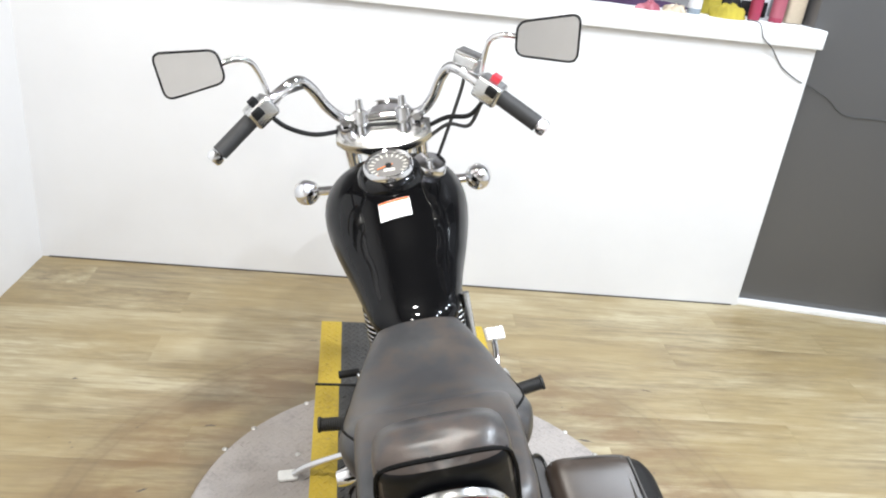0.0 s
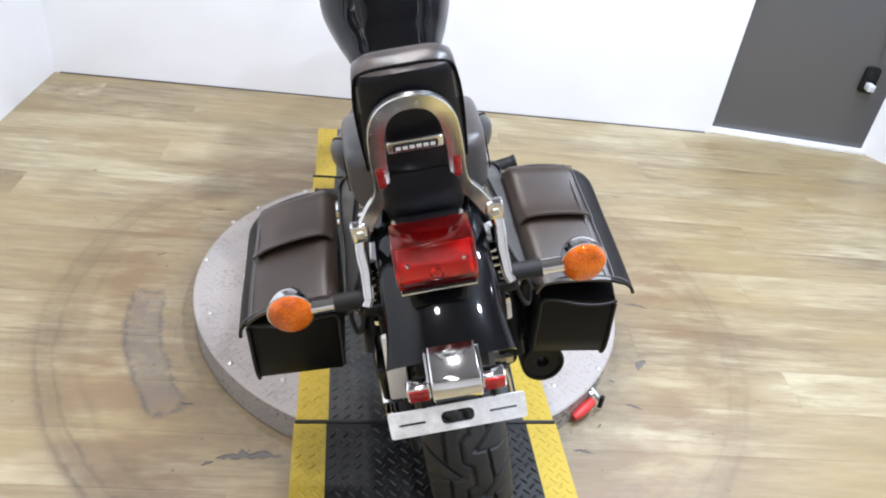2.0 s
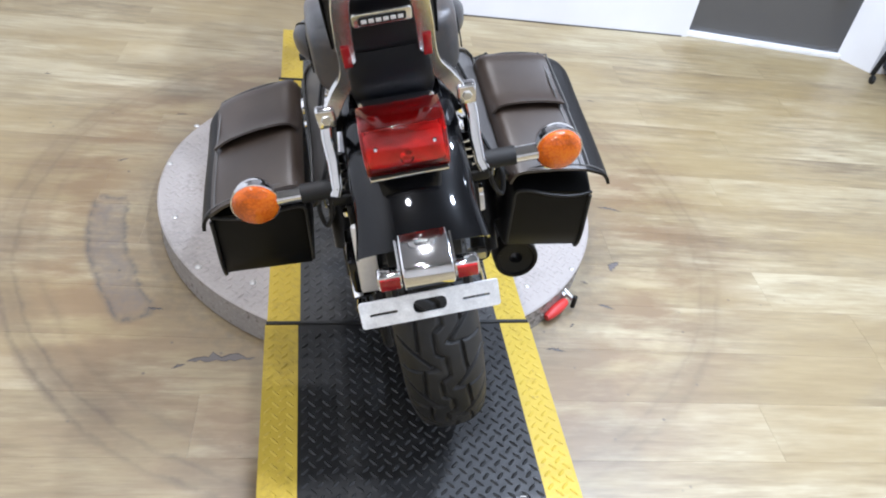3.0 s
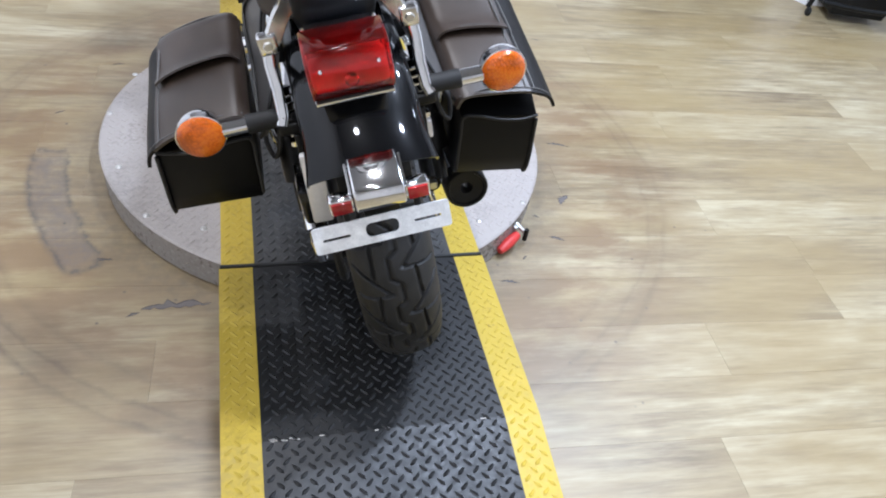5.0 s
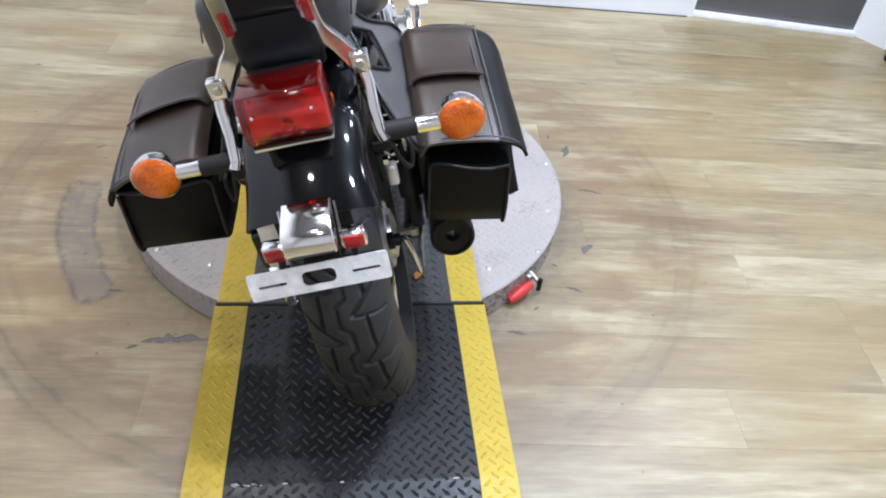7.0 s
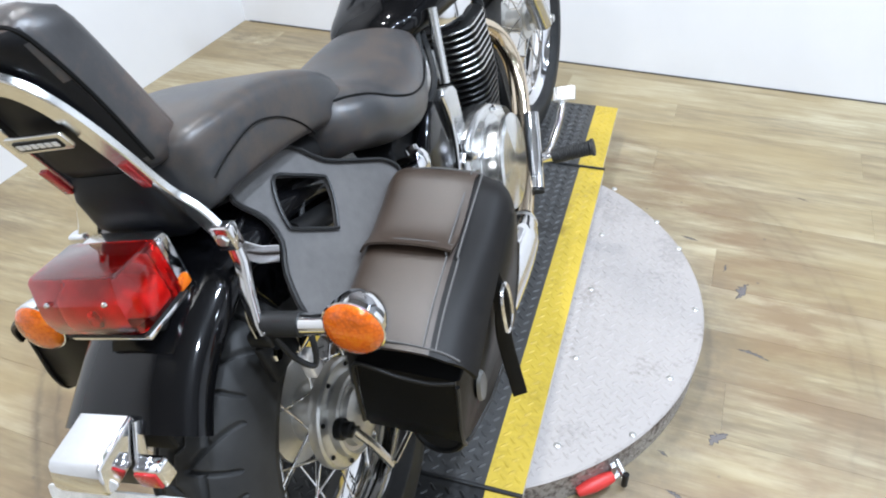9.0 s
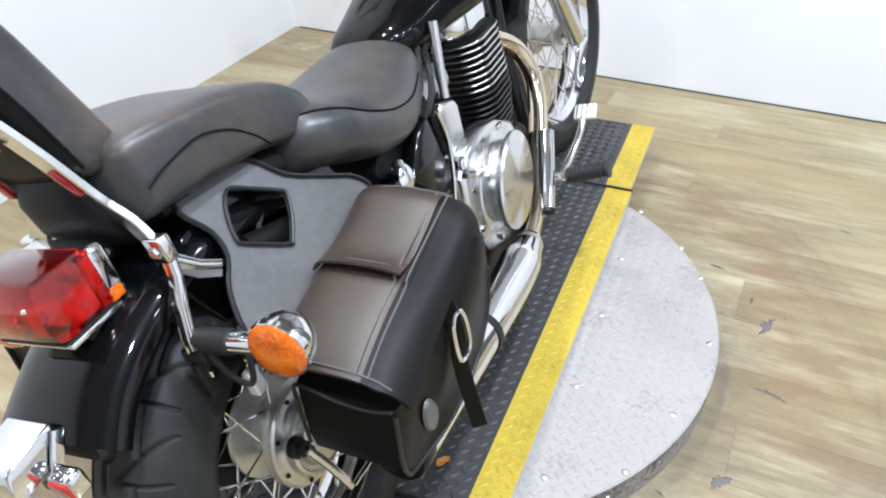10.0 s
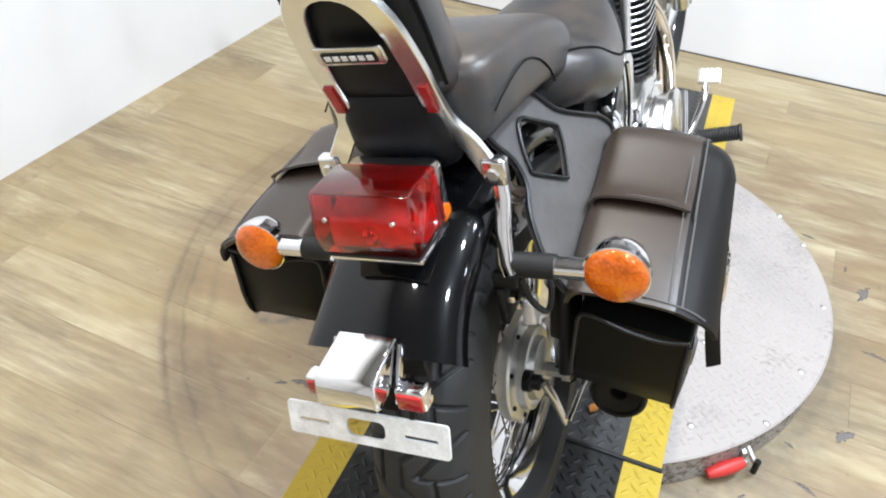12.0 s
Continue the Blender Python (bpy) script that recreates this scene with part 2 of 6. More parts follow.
def plank_material():
    """Greyed oak vinyl, with the marks that wheels and the turntable have left."""
    m = Mat("oak_vinyl_plank", (0.4, 0.31, 0.2), 0.38, spec=0.9)
    info = m.t.nodes.new("ShaderNodeObjectInfo")
    tc = m.t.nodes.new("ShaderNodeTexCoord")
    off = m.t.nodes.new("ShaderNodeCombineXYZ")
    m.link(m.math("MULTIPLY", info.outputs["Random"], 37.0), off.inputs[0])
    m.link(m.math("MULTIPLY", info.outputs["Random"], 91.0), off.inputs[1])
    add = m.t.nodes.new("ShaderNodeVectorMath")
    add.operation = "ADD"
    m.link(tc.outputs["Object"], add.inputs[0])
    m.link(off.outputs[0], add.inputs[1])

    def stretched(sx, sy):
        mp = m.t.nodes.new("ShaderNodeMapping")
        mp.inputs["Scale"].default_value = (sx, sy, 1)
        m.link(add.outputs[0], mp.inputs["Vector"])
        return mp.outputs["Vector"]

    broad = m.noise(stretched(1.1, 5.0), 1.5, 4, 0.55)
    streak = m.noise(stretched(2.6, 26.0), 1.5, 6, 0.62)
    grain = m.noise(stretched(8.0, 60.0), 1.5, 4, 0.6)
    fine = m.noise(stretched(10.0, 320.0), 1.0, 3, 0.6)
    tone = m.math("ADD", m.math("MULTIPLY", broad, 0.38), m.math("MULTIPLY_ADD", streak, 0.42, m.math("MULTIPLY", grain, 0.2)))
    tone = m.math("ADD", tone, m.math("MULTIPLY_ADD", info.outputs["Random"], 0.13, -0.065))
    wood = m.ramp(tone, [(0.34, (0.113, 0.082, 0.041)), (0.43, (0.202, 0.157, 0.086)), (0.515, (0.307, 0.254, 0.146)), (0.62, (0.44, 0.386, 0.252))])
    wood = m.mix(m.ramp(fine, [(0.4, (0.0,) * 3), (0.66, (0.22,) * 3)]), wood, (0.17, 0.125, 0.075))
    dash = m.noise(stretched(4.5, 62.0), 1.0, 4, 0.6)
    wood = m.mix(m.ramp(dash, [(0.58, (0.0,) * 3), (0.68, (0.4,) * 3)]), wood, (0.115, 0.08, 0.046))
    # tyre rings round the turntable, a grey rubbed patch and general grime near the rim
    geo = m.t.nodes.new("ShaderNodeNewGeometry")
    sep = m.t.nodes.new("ShaderNodeSeparateXYZ")
    m.link(geo.outputs["Position"], sep.inputs[0])
    dx, dy = m.math("SUBTRACT", sep.outputs[0], TT[0]), m.math("SUBTRACT", sep.outputs[1], TT[1])
    rad = m.math("SQRT", m.math("ADD", m.math("MULTIPLY", dx, dx), m.math("MULTIPLY", dy, dy)))
    ang = m.math("ARCTAN2", m.math("MULTIPLY", dy, -1.0), m.math("MULTIPLY", dx, -1.0))  # from the side wall's side
    blotch = m.noise(geo.outputs["Position"], 5.0, 5, 0.65)
    speck = m.noise(geo.outputs["Position"], 38.0, 4, 0.65)

    def band(value, centre, half, soft):
        d = m.math("ABSOLUTE", m.math("SUBTRACT", value, centre))
        n = m.t.nodes.new("ShaderNodeMapRange")
        n.interpolation_type = "SMOOTHSTEP"
        m.link(d, n.inputs[0])
        for i, v in enumerate((half - soft, half + soft, 1.0, 0.0)):
            n.inputs[1 + i].default_value = v
        return n.outputs[0]

    wob = m.math("ADD", rad, m.math("MULTIPLY_ADD", blotch, 0.05, -0.025))
    jag = m.math("ADD", wob, m.math("MULTIPLY_ADD", speck, 0.014, -0.007))
    tracks = m.math("MAXIMUM", band(jag, 0.93, 0.007, 0.018), m.math("MAXIMUM", band(jag, 0.89, 0.006, 0.016), m.math("MULTIPLY", band(jag, 0.905, 0.035, 0.045), 0.5)))
    tracks = m.math("MAXIMUM", tracks, m.math("MULTIPLY", band(jag, 0.835, 0.005, 0.02), 0.5))
    side_fade = m.math("MULTIPLY_ADD", band(ang, 0.75, 0.6, 0.6), 0.75, 0.45)
    ring = m.math("MULTIPLY", m.math("MULTIPLY", tracks, side_fade), m.ramp(blotch, [(0.34, (0.25,) * 3), (0.58, (0.95,) * 3)]))
    ring2 = m.math("MULTIPLY", band(jag, 0.985, 0.004, 0.016), m.ramp(blotch, [(0.44, (0,) * 3), (0.62, (0.25,) * 3)]))
    grime = m.math("MULTIPLY", band(wob, 0.59, 0.05, 0.08), m.ramp(speck, [(0.3, (0.2,) * 3), (0.7, (0.75,) * 3)]))
    patch = m.math("MULTIPLY", band(jag, 0.69, 0.036, 0.014), band(ang, 0.29, 0.31, 0.05))
    patch = m.math("MULTIPLY", patch, m.ramp(speck, [(0.3, (0.25,) * 3), (0.65, (0.8,) * 3)]))
    edges = m.math("MAXIMUM", band(jag, 0.65, 0.003, 0.012), band(jag, 0.73, 0.003, 0.012))
    edges = m.math("MULTIPLY", edges, band(ang, 0.29, 0.31, 0.03))
    tips = m.math("MAXIMUM", band(m.math("ADD", ang, m.math("MULTIPLY", blotch, 0.2)), 0.05, 0.006, 0.02), band(m.math("ADD", ang, m.math("MULTIPLY", blotch, 0.2)), 0.7, 0.006, 0.02))
    rims = m.math("MAXIMUM", edges, m.math("MULTIPLY", tips, band(jag, 0.69, 0.036, 0.008)))
    rims = m.math("MULTIPLY", rims, m.ramp(speck, [(0.34, (0.2,) * 3), (0.55, (0.95,) * 3)]))
    # fine dents and specks of dirt near the turntable
    mote = m.t.nodes.new("ShaderNodeTexVoronoi")
    mote.inputs["Scale"].default_value = 16.0
    m.link(geo.outputs["Position"], mote.inputs["Vector"])
    motes = m.math("MULTIPLY", m.ramp(mote.outputs["Distance"], [(0.035, (0.85,) * 3), (0.075, (0.0,) * 3)]), m.ramp(blotch, [(0.45, (0.0,) * 3), (0.55, (1.0,) * 3)]))
    motes = m.math("MULTIPLY", motes, band(rad, 0.6, 0.45, 0.3))
    # yellowed wear in long cloudy streaks that run over the joints
    mp = m.t.nodes.new("ShaderNodeMapping")
    mp.inputs["Scale"].default_value = (0.9, 2.6, 1)
    m.link(geo.outputs["Position"], mp.inputs["Vector"])
    cloud = m.noise(mp.outputs["Vector"], 1.5, 5, 0.6)
    wood = m.mix(m.ramp(cloud, [(0.38, (0.0,) * 3), (0.6, (0.68,) * 3)]), wood, (0.265, 0.195, 0.082))
    stain = m.math("MULTIPLY", band(rad, 0.78, 0.16, 0.2), m.ramp(m.noise(mp.outputs["Vector"], 4.0, 5, 0.6), [(0.4, (0,) * 3), (0.57, (0.85,) * 3)]))
    for mask, col in ((stain, (0.165, 0.1, 0.042)), (ring, (0.09, 0.06, 0.03)), (ring2, (0.12, 0.09, 0.06)), (grime, (0.1, 0.078, 0.055)), (patch, (0.12, 0.098, 0.085)), (rims, (0.045, 0.04, 0.045)), (motes, (0.06, 0.05, 0.045))):
        wood = m.mix(mask, wood, col)
    m.link(wood, m.b.inputs["Base Color"])
    m.link(m.math("ADD", m.math("MULTIPLY_ADD", streak, 0.14, 0.26), m.math("MULTIPLY", blotch, 0.2)), m.b.inputs["Roughness"])
    m.bump(m.math("ADD", grain, m.math("MULTIPLY", fine, 0.5)), 0.06, 0.001)
    return m.m


def wall_material(name, color, rough=0.6, spec=0.35):
    m = Mat(name, color, rough, spec=spec)
    v = m.coords("Object")
    lo = tuple(c * 0.95 for c in color)
    m.link(m.ramp(m.noise(v, 2.2, 6, 0.6), [(0.3, lo), (0.65, color)]), m.b.inputs["Base Color"])
    m.bump(m.noise(v, 160, 3), 0.08, 0.001)
    return m.m


M["plank"] = plank_material()
M["wall"] = wall_material("white_wall_paint", (0.75, 0.75, 0.76), 0.5)
# one even dark grey for the wall beyond the partition
M["grey_wall"] = wall_material("grey_wall_paint", (0.075, 0.075, 0.077), 0.3, 1.0)
M["ceiling"] = wall_material("grey_ceiling", (0.25, 0.25, 0.255), 0.8)
M["ledge_wall"] = wall_material("mid_grey_wall_paint", (0.2, 0.195, 0.2), 0.4)
# pale so that the unseen rear wall looks bright in the mirrors
M["far_wall"] = wall_material("shop_wall_pale", (0.84, 0.83, 0.82), 0.6)
M["joint"] = plain("floor_joint", (0.12, 0.09, 0.06), 0.7)
M["trim"] = plain("white_trim", (0.8, 0.8, 0.8), 0.4)
M["scratch"] = plain("dark_scratch", (0.045, 0.04, 0.043), 0.7)
M["bare_print"] = plain("lifted_print", (0.13, 0.115, 0.11), 0.7)
M["dry_leaf"] = leather("dry_leaf", (0.5, 0.2, 0.03), 0.7, 900, 0.3)
_d = Mat("lamp_diffuser", (0.9, 0.9, 0.9), 0.5)
_d.set("Emission Color", (1.0, 0.985, 0.96, 1))
_d.set("Emission Strength", 6.0)
M["diffuser"] = _d.m

# ---------------------------------------------------------------- mesh helpers


def thing(name, label, category, m=None, group="", kind=""):
    ob = new(name)
    ob.empty_display_size = 0.05
    if m is not None:
        ob.matrix_world = m
    return tagged(ob, label, category, group, kind)


def to_object(name, bm, mat, smooth=40.0):
    me = bpy.data.meshes.new(name)
    bmesh.ops.recalc_face_normals(bm, faces=bm.faces)
    bm.to_mesh(me)
    bm.free()
    for mt in mat if isinstance(mat, (list, tuple)) else (mat,):
        me.materials.append(mt)
    if smooth:
        me.shade_smooth()
        me.set_sharp_from_angle(angle=radians(smooth))
    return new(name, me)


def part(name, bm, mat, parent, label="", smooth=40.0):
    ob = to_object(name, bm, mat, smooth)
    ob.parent = parent
    if label:
        ob["label"] = label
    return ob


def again(ob, m=None, parent=None):
    """The same mesh once more, as another part."""
    o = new(ob.name.split(".")[0], ob.data)
    o.parent = parent or ob.parent
    if "label" in ob:
        o["label"] = ob["label"]
    if m is not None:
        o.matrix_basis = m
    return o


def box(sx, sy, sz, at=(0, 0, 0), bevel=0.0, segs=2, m=None, bm=None):
    b = bm or bmesh.new()
    r = bmesh.ops.create_cube(b, size=1.0, matrix=(m or Matrix.Identity(4)) @ Matrix.Translation(at) @ Matrix.Diagonal((sx, sy, sz, 1)))
    if bevel:
        es = {e for v in r["verts"] for e in v.link_edges}
        bmesh.ops.bevel(b, geom=list(es), offset=bevel, segments=segs, profile=0.5, affect="EDGES")
    return b


def prism(outline, depth, bevel=0.0, axis="z", segs=2):
    """An outline in the plane, thickened to both sides of it, with rounded rims."""
    b = bmesh.new()
    put = {"z": lambda u, v, w: (u, v, w), "y": lambda u, v, w: (u, w, v), "x": lambda u, v, w: (w, u, v)}[axis]
    lo = [b.verts.new(put(u, v, -depth / 2)) for u, v in outline]
    hi = [b.verts.new(put(u, v, depth / 2)) for u, v in outline]
    b.faces.new(lo)
    b.faces.new(hi[::-1])
    n = len(lo)
    for i in range(n):
        b.faces.new((lo[i], lo[(i + 1) % n], hi[(i + 1) % n], hi[i]))
    if bevel:
        rims = [e for e in b.edges if (e.verts[0] in lo) == (e.verts[1] in lo)]
        bmesh.ops.bevel(b, geom=rims, offset=bevel, segments=segs, profile=0.5, affect="EDGES")
    return b


def round_rect(w, h, r, n=5):
    pts = []
    for cx, cy, a0 in ((w / 2 - r, h / 2 - r, 0), (-w / 2 + r, h / 2 - r, 90), (-w / 2 + r, -h / 2 + r, 180), (w / 2 - r, -h / 2 + r, 270)):
        for i in range(n + 1):
            a = radians(a0 + 90 * i / n)
            pts.append((cx + r * math.cos(a), cy + r * math.sin(a)))
    return pts


def smooth_path(pts, steps=6, closed=False):
    """Catmull-Rom through the points."""
    p = [Vector(q) for q in pts]
    n, out = len(p), []
    for i in range(n if closed else n - 1):
        a, b, c, d = (p[(i + k) % n] if closed else p[min(max(i + k, 0), n - 1)] for k in (-1, 0, 1, 2))
        for s in range(steps):
            t = s / steps
            out.append(0.5 * (2 * b + (c - a) * t + (2 * a - 5 * b + 4 * c - d) * t * t + (3 * b - a - 3 * c + d) * t ** 3))
    if not closed:
        out.append(p[-1])
    return out


def sweep(path, profile, up=(0, 0, 1), closed=False, scale=None, bm=None, cap=True):
    """Carries a flat outline along a path; its second axis stays near up."""
    b = bm or bmesh.new()
    n, rings, prev = len(path), [], Vector(up)
    for i, p in enumerate(path):
        nxt = path[(i + 1) % n] if closed or i < n - 1 else path[i]
        bef = path[i - 1] if closed or i > 0 else path[i]
        t = (Vector(nxt) - Vector(bef)).normalized()
        side = t.cross(prev)
        side = side.normalized() if side.length > 1e-6 else t.orthogonal().normalized()
        nu = side.cross(t)
        k = scale(i / max(1, n - 1)) if scale else 1.0
        rings.append([b.verts.new(Vector(p) + side * (u * k) + nu * (v * k)) for u, v in profile])
    m = len(profile)
    for i in range(n if closed else n - 1):
        a, c = rings[i], rings[(i + 1) % n]
        for j in range(m):
            b.faces.new((a[j], a[(j + 1) % m], c[(j + 1) % m], c[j]))
    if cap and not closed:
        b.faces.new(rings[0])
        b.faces.new(rings[-1][::-1])
    return b


def tube(pts, r, n=12, steps=6, closed=False, scale=None, bm=None, straight=False):
    path = [Vector(p) for p in pts] if straight else smooth_path(pts, steps, closed)
    b = bm or bmesh.new()
    # a frame carried along, so that the tube never twists
    t0 = (path[1] - path[0]).normalized()
    nu = t0.orthogonal().normalized()
    rings, cnt = [], len(path)
    for i, p in enumerate(path):
        t = (path[(i + 1) % cnt if closed else min(i + 1, cnt - 1)] - path[i - 1 if closed or i else 0]).normalized()
        nu = (nu - t * nu.dot(t)).normalized()
        side = t.cross(nu)
        k = r * (scale(i / (cnt - 1)) if scale else 1.0)
        rings.append([b.verts.new(p + nu * (k * math.cos(2 * math.pi * j / n)) + side * (k * math.sin(2 * math.pi * j / n))) for j in range(n)])
    for i in range(cnt if closed else cnt - 1):
        a, c = rings[i], rings[(i + 1) % cnt]
        for j in range(n):
            b.faces.new((a[j], a[(j + 1) % n], c[(j + 1) % n], c[j]))
    if not closed:
        b.faces.new(rings[0][::-1])
        b.faces.new(rings[-1])
    return b


def lathe(profile, n=32, m=None, bm=None, closed=False):
    """Turns (radius, height) pairs round the z axis."""
    b = bm or bmesh.new()
    m = m or Matrix.Identity(4)
    rings = []
    for r, h in profile:
        if r < 1e-6:
            rings.append([b.verts.new(m @ Vector((0, 0, h)))])
        else:
            rings.append([b.verts.new(m @ Vector((r * math.cos(2 * math.pi * j / n), r * math.sin(2 * math.pi * j / n), h))) for j in range(n)])
    pairs = list(zip(rings, rings[1:])) + ([(rings[-1], rings[0])] if closed else [])
    for a, c in pairs:
        for j in range(n):
            k = (j + 1) % n
            if len(a) == 1 and len(c) == 1:
                continue
            if len(a) == 1:
                b.faces.new((a[0], c[k], c[j]))
            elif len(c) == 1:
                b.faces.new((a[j], a[k], c[0]))
            else:
                b.faces.new((a[j], a[k], c[k], c[j]))
    return b


def loft(rings, cap=True, bm=None):
    b = bm or bmesh.new()
    vs = [[b.verts.new(p) for p in r] for r in rings]
    n = len(vs[0])
    for a, c in zip(vs, vs[1:]):
        for j in range(n):
            b.faces.new((a[j], a[(j + 1) % n], c[(j + 1) % n], c[j]))
    if cap:
        b.faces.new(vs[0][::-1])
        b.faces.new(vs[-1])
    return b


def fsgn(v, p):
    return math.copysign(abs(v) ** p, v)


def section(y, half, top, bottom, n=40, sharp_top=2.4, sharp_low=2.4, cx=0.0, waist=0.5, crown=0.0):
    """A closed upright outline at y: rounded above and below a waist height."""
    zc = bottom + (top - bottom) * waist
    pts = []
    for i in range(n):
        a = 2 * math.pi * i / n
        c, s = math.cos(a), math.sin(a)
        p = sharp_top if s >= 0 else sharp_low
        x = half * fsgn(c, 2 / p)
        z = zc + (top - zc if s >= 0 else zc - bottom) * fsgn(s, 2 / p)
        pts.append((cx + x, y, z))
    return pts


def lerp_table(table, t):
    """Smooth values between rows of (t, a, b, ...)."""
    for a, b in zip(table, table[1:]):
        if t <= b[0]:
            break
    i = table.index(a)
    h = b[0] - a[0]
    k = min(1.0, max(0.0, (t - a[0]) / h))

    def slope(j, c):
        lo, hi = max(0, j - 1), min(len(table) - 1, j + 1)
        return (table[hi][c] - table[lo][c]) / (table[hi][0] - table[lo][0])

    out = []
    for c in range(1, len(a)):
        p, q, s0, s1 = a[c], b[c], slope(i, c) * h, slope(i + 1, c) * h
        out.append(p * (2 * k**3 - 3 * k**2 + 1) + s0 * (k**3 - 2 * k**2 + k) + q * (3 * k**2 - 2 * k**3) + s1 * (k**3 - k**2))
    return out


AXIS_Y = pose(0, 0, 0, -90)  # turns a lathe's z axis onto +y
AXIS_X = pose(0, 0, 0, 0, 90)  # turns it onto +x


def between(a, b):
    """The pose at a whose z axis points to b."""
    d = Vector(b) - Vector(a)
    return Matrix.Translation(a) @ d.to_track_quat("Z", "Y").to_matrix().to_4x4()


def rod(a, b, r, n=12, bm=None, r2=None):
    length = (Vector(b) - Vector(a)).length
    r2 = r if r2 is None else r2
    return lathe([(0, 0), (r, 0), (r2, length), (0, length)], n, between(a, b), bm)


def bolt_mesh(r=0.006, h=0.004, m=None, bm=None):
    return lathe([(0, h), (r * 0.8, h), (r, h * 0.6), (r, 0), (0, 0)], 6, m, bm)

# ---------------------------------------------------------------- room
CORNER = Vector((-1.367, 2.004, 0))
PART_END = Vector((1.462, 1.828, 0))
LEFT_END = Vector((-1.367 - 0.08 * 8.3, 2.004 - 8.3, 0))


def upright(name, a, b, z0, z1, thick, mat, label, bevel=0.0):
    """A wall whose seen face runs from a to b; its thickness lies to the left of that way."""
    a, b = Vector(a[:2]), Vector(b[:2])
    d = b - a
    ang = math.degrees(math.atan2(d.y, d.x))
    ob = to_object(name, box(d.length, thick, z1 - z0, (d.length / 2, thick / 2, (z1 - z0) / 2), bevel), mat, 30)
    ob.matrix_world = pose(a.x, a.y, z0, 0, 0, ang)
    return tagged(ob, label, "wall", kind="structure")


partition = upright("wall_north", CORNER, PART_END, 0, 1.075, 0.11, M["wall"], "white painted half-height partition wall")
upright("wall_west", LEFT_END, CORNER, 0, CEILING, 0.12, M["wall"], "bright white painted side wall")
GREY_A, GREY_B = Vector((1.455, 1.868, 0)), Vector((2.15, 1.722, 0))
upright("wall_grey", GREY_A, GREY_B, 0, CEILING, 0.1, M["grey_wall"], "smooth grey wall beyond the partition")
upright("wall_pillar_side", (2.147, 1.724), (2.23, 1.58), 0, CEILING, 0.1, M["wall"], "white painted corner return")
upright("wall_pillar", (2.227, 1.583), (2.38, 1.57), 0, CEILING, 0.14, M["wall"], "white painted pillar face")
upright("wall_niche", (2.38, 1.74), (3.4, 1.66), 0, CEILING, 0.1, M["wall"], "white painted wall behind the bin cart")
upright("wall_behind_ledge", (-1.5, 2.29), (1.55, 2.115), 0.9, CEILING, 0.1, M["ledge_wall"], "grey wall behind the ledge")
upright("wall_ledge_end", (1.47, 2.25), (1.452, 1.87), 0, CEILING, 0.02, M["grey_wall"], "grey end of the ledge recess")
# east and south walls are out of view, added to bounce light
upright("wall_east", (3.4, 1.8), (3.4, -6.3), 0, CEILING, 0.1, M["wall"], "unseen plain white side wall closing the room")
upright("wall_south", (3.5, -5.4), (-2.4, -5.4), 0, CEILING, 0.1, M["far_wall"], "unseen pale rear wall closing the room")

# ledge cap along the top of the partition
d = PART_END - CORNER
ledge = to_object("ledge", box(d.length + 0.015, 0.36, 0.066, (d.length / 2 + 0.0025, 0.155, 0.033), 0.004), M["trim"], 30)
ledge.matrix_world = pose(CORNER.x, CORNER.y, 1.077, 0, 0, math.degrees(math.atan2(d.y, d.x)))
tagged(ledge, "white painted ledge on top of the partition", "ledge", kind="structure")

# white strip at the foot of the grey wall
d = GREY_B - GREY_A
strip = to_object("baseboard", box(d.length, 0.03, 0.022, (d.length / 2, -0.017, 0.011), 0.002), M["trim"], 30)
strip.matrix_world = pose(GREY_A.x, GREY_A.y, 0, 0, 0, math.degrees(math.atan2(d.y, d.x)))
tagged(strip, "white strip at the foot of the grey wall", "baseboard", kind="structure")
d = PART_END - CORNER
# thin dark strip along the foot of the partition
shoe = to_object("trim", box(d.length - 0.05, 0.004, 0.004, (d.length / 2, -0.002, 0.002)), M["scratch"], 0)
shoe.matrix_world = pose(CORNER.x, CORNER.y, 0, 0, 0, math.degrees(math.atan2(d.y, d.x)))
tagged(shoe, "thin dark strip where partition meets floor", "trim", kind="structure")

# out of view; its grey is tuned for bounce light and reflections
ceiling = to_object("ceiling", box(6.2, 9.4, 0.08, (0.6, -1.9, CEILING + 0.04)), M["ceiling"], 0)
tagged(ceiling, "plain dark ceiling", "ceiling", kind="structure")

floor = to_object("floor", box(6.4, 9.6, 0.06, (0.6, -1.9, -0.0345)), M["joint"], 0)
tagged(floor, "greyed oak vinyl plank floor with tyre scuffs", "floor", kind="structure")

# ceiling lights
housing = thing("ceiling_light", "round white ceiling light with glowing diffuser", "ceiling light", pose(*LAMPS[0][:2], CEILING), "ceiling lights")
part("housing", lathe([(0, 0), (0.1, 0), (0.11, -0.03), (0.11, -0.1), (0.1, -0.1), (0.095, -0.085), (0, -0.085)], 32), M["trim"], housing)
part("diffuser", lathe([(0, -0.088), (0.094, -0.088), (0.094, -0.1), (0, -0.105)], 32), M["diffuser"], housing, "glowing white diffuser")
for lx, ly, watts in LAMPS[1:]:
    copy_thing(housing, pose(lx, ly, CEILING))

# ---------------------------------------------------------------- turntable and ramp


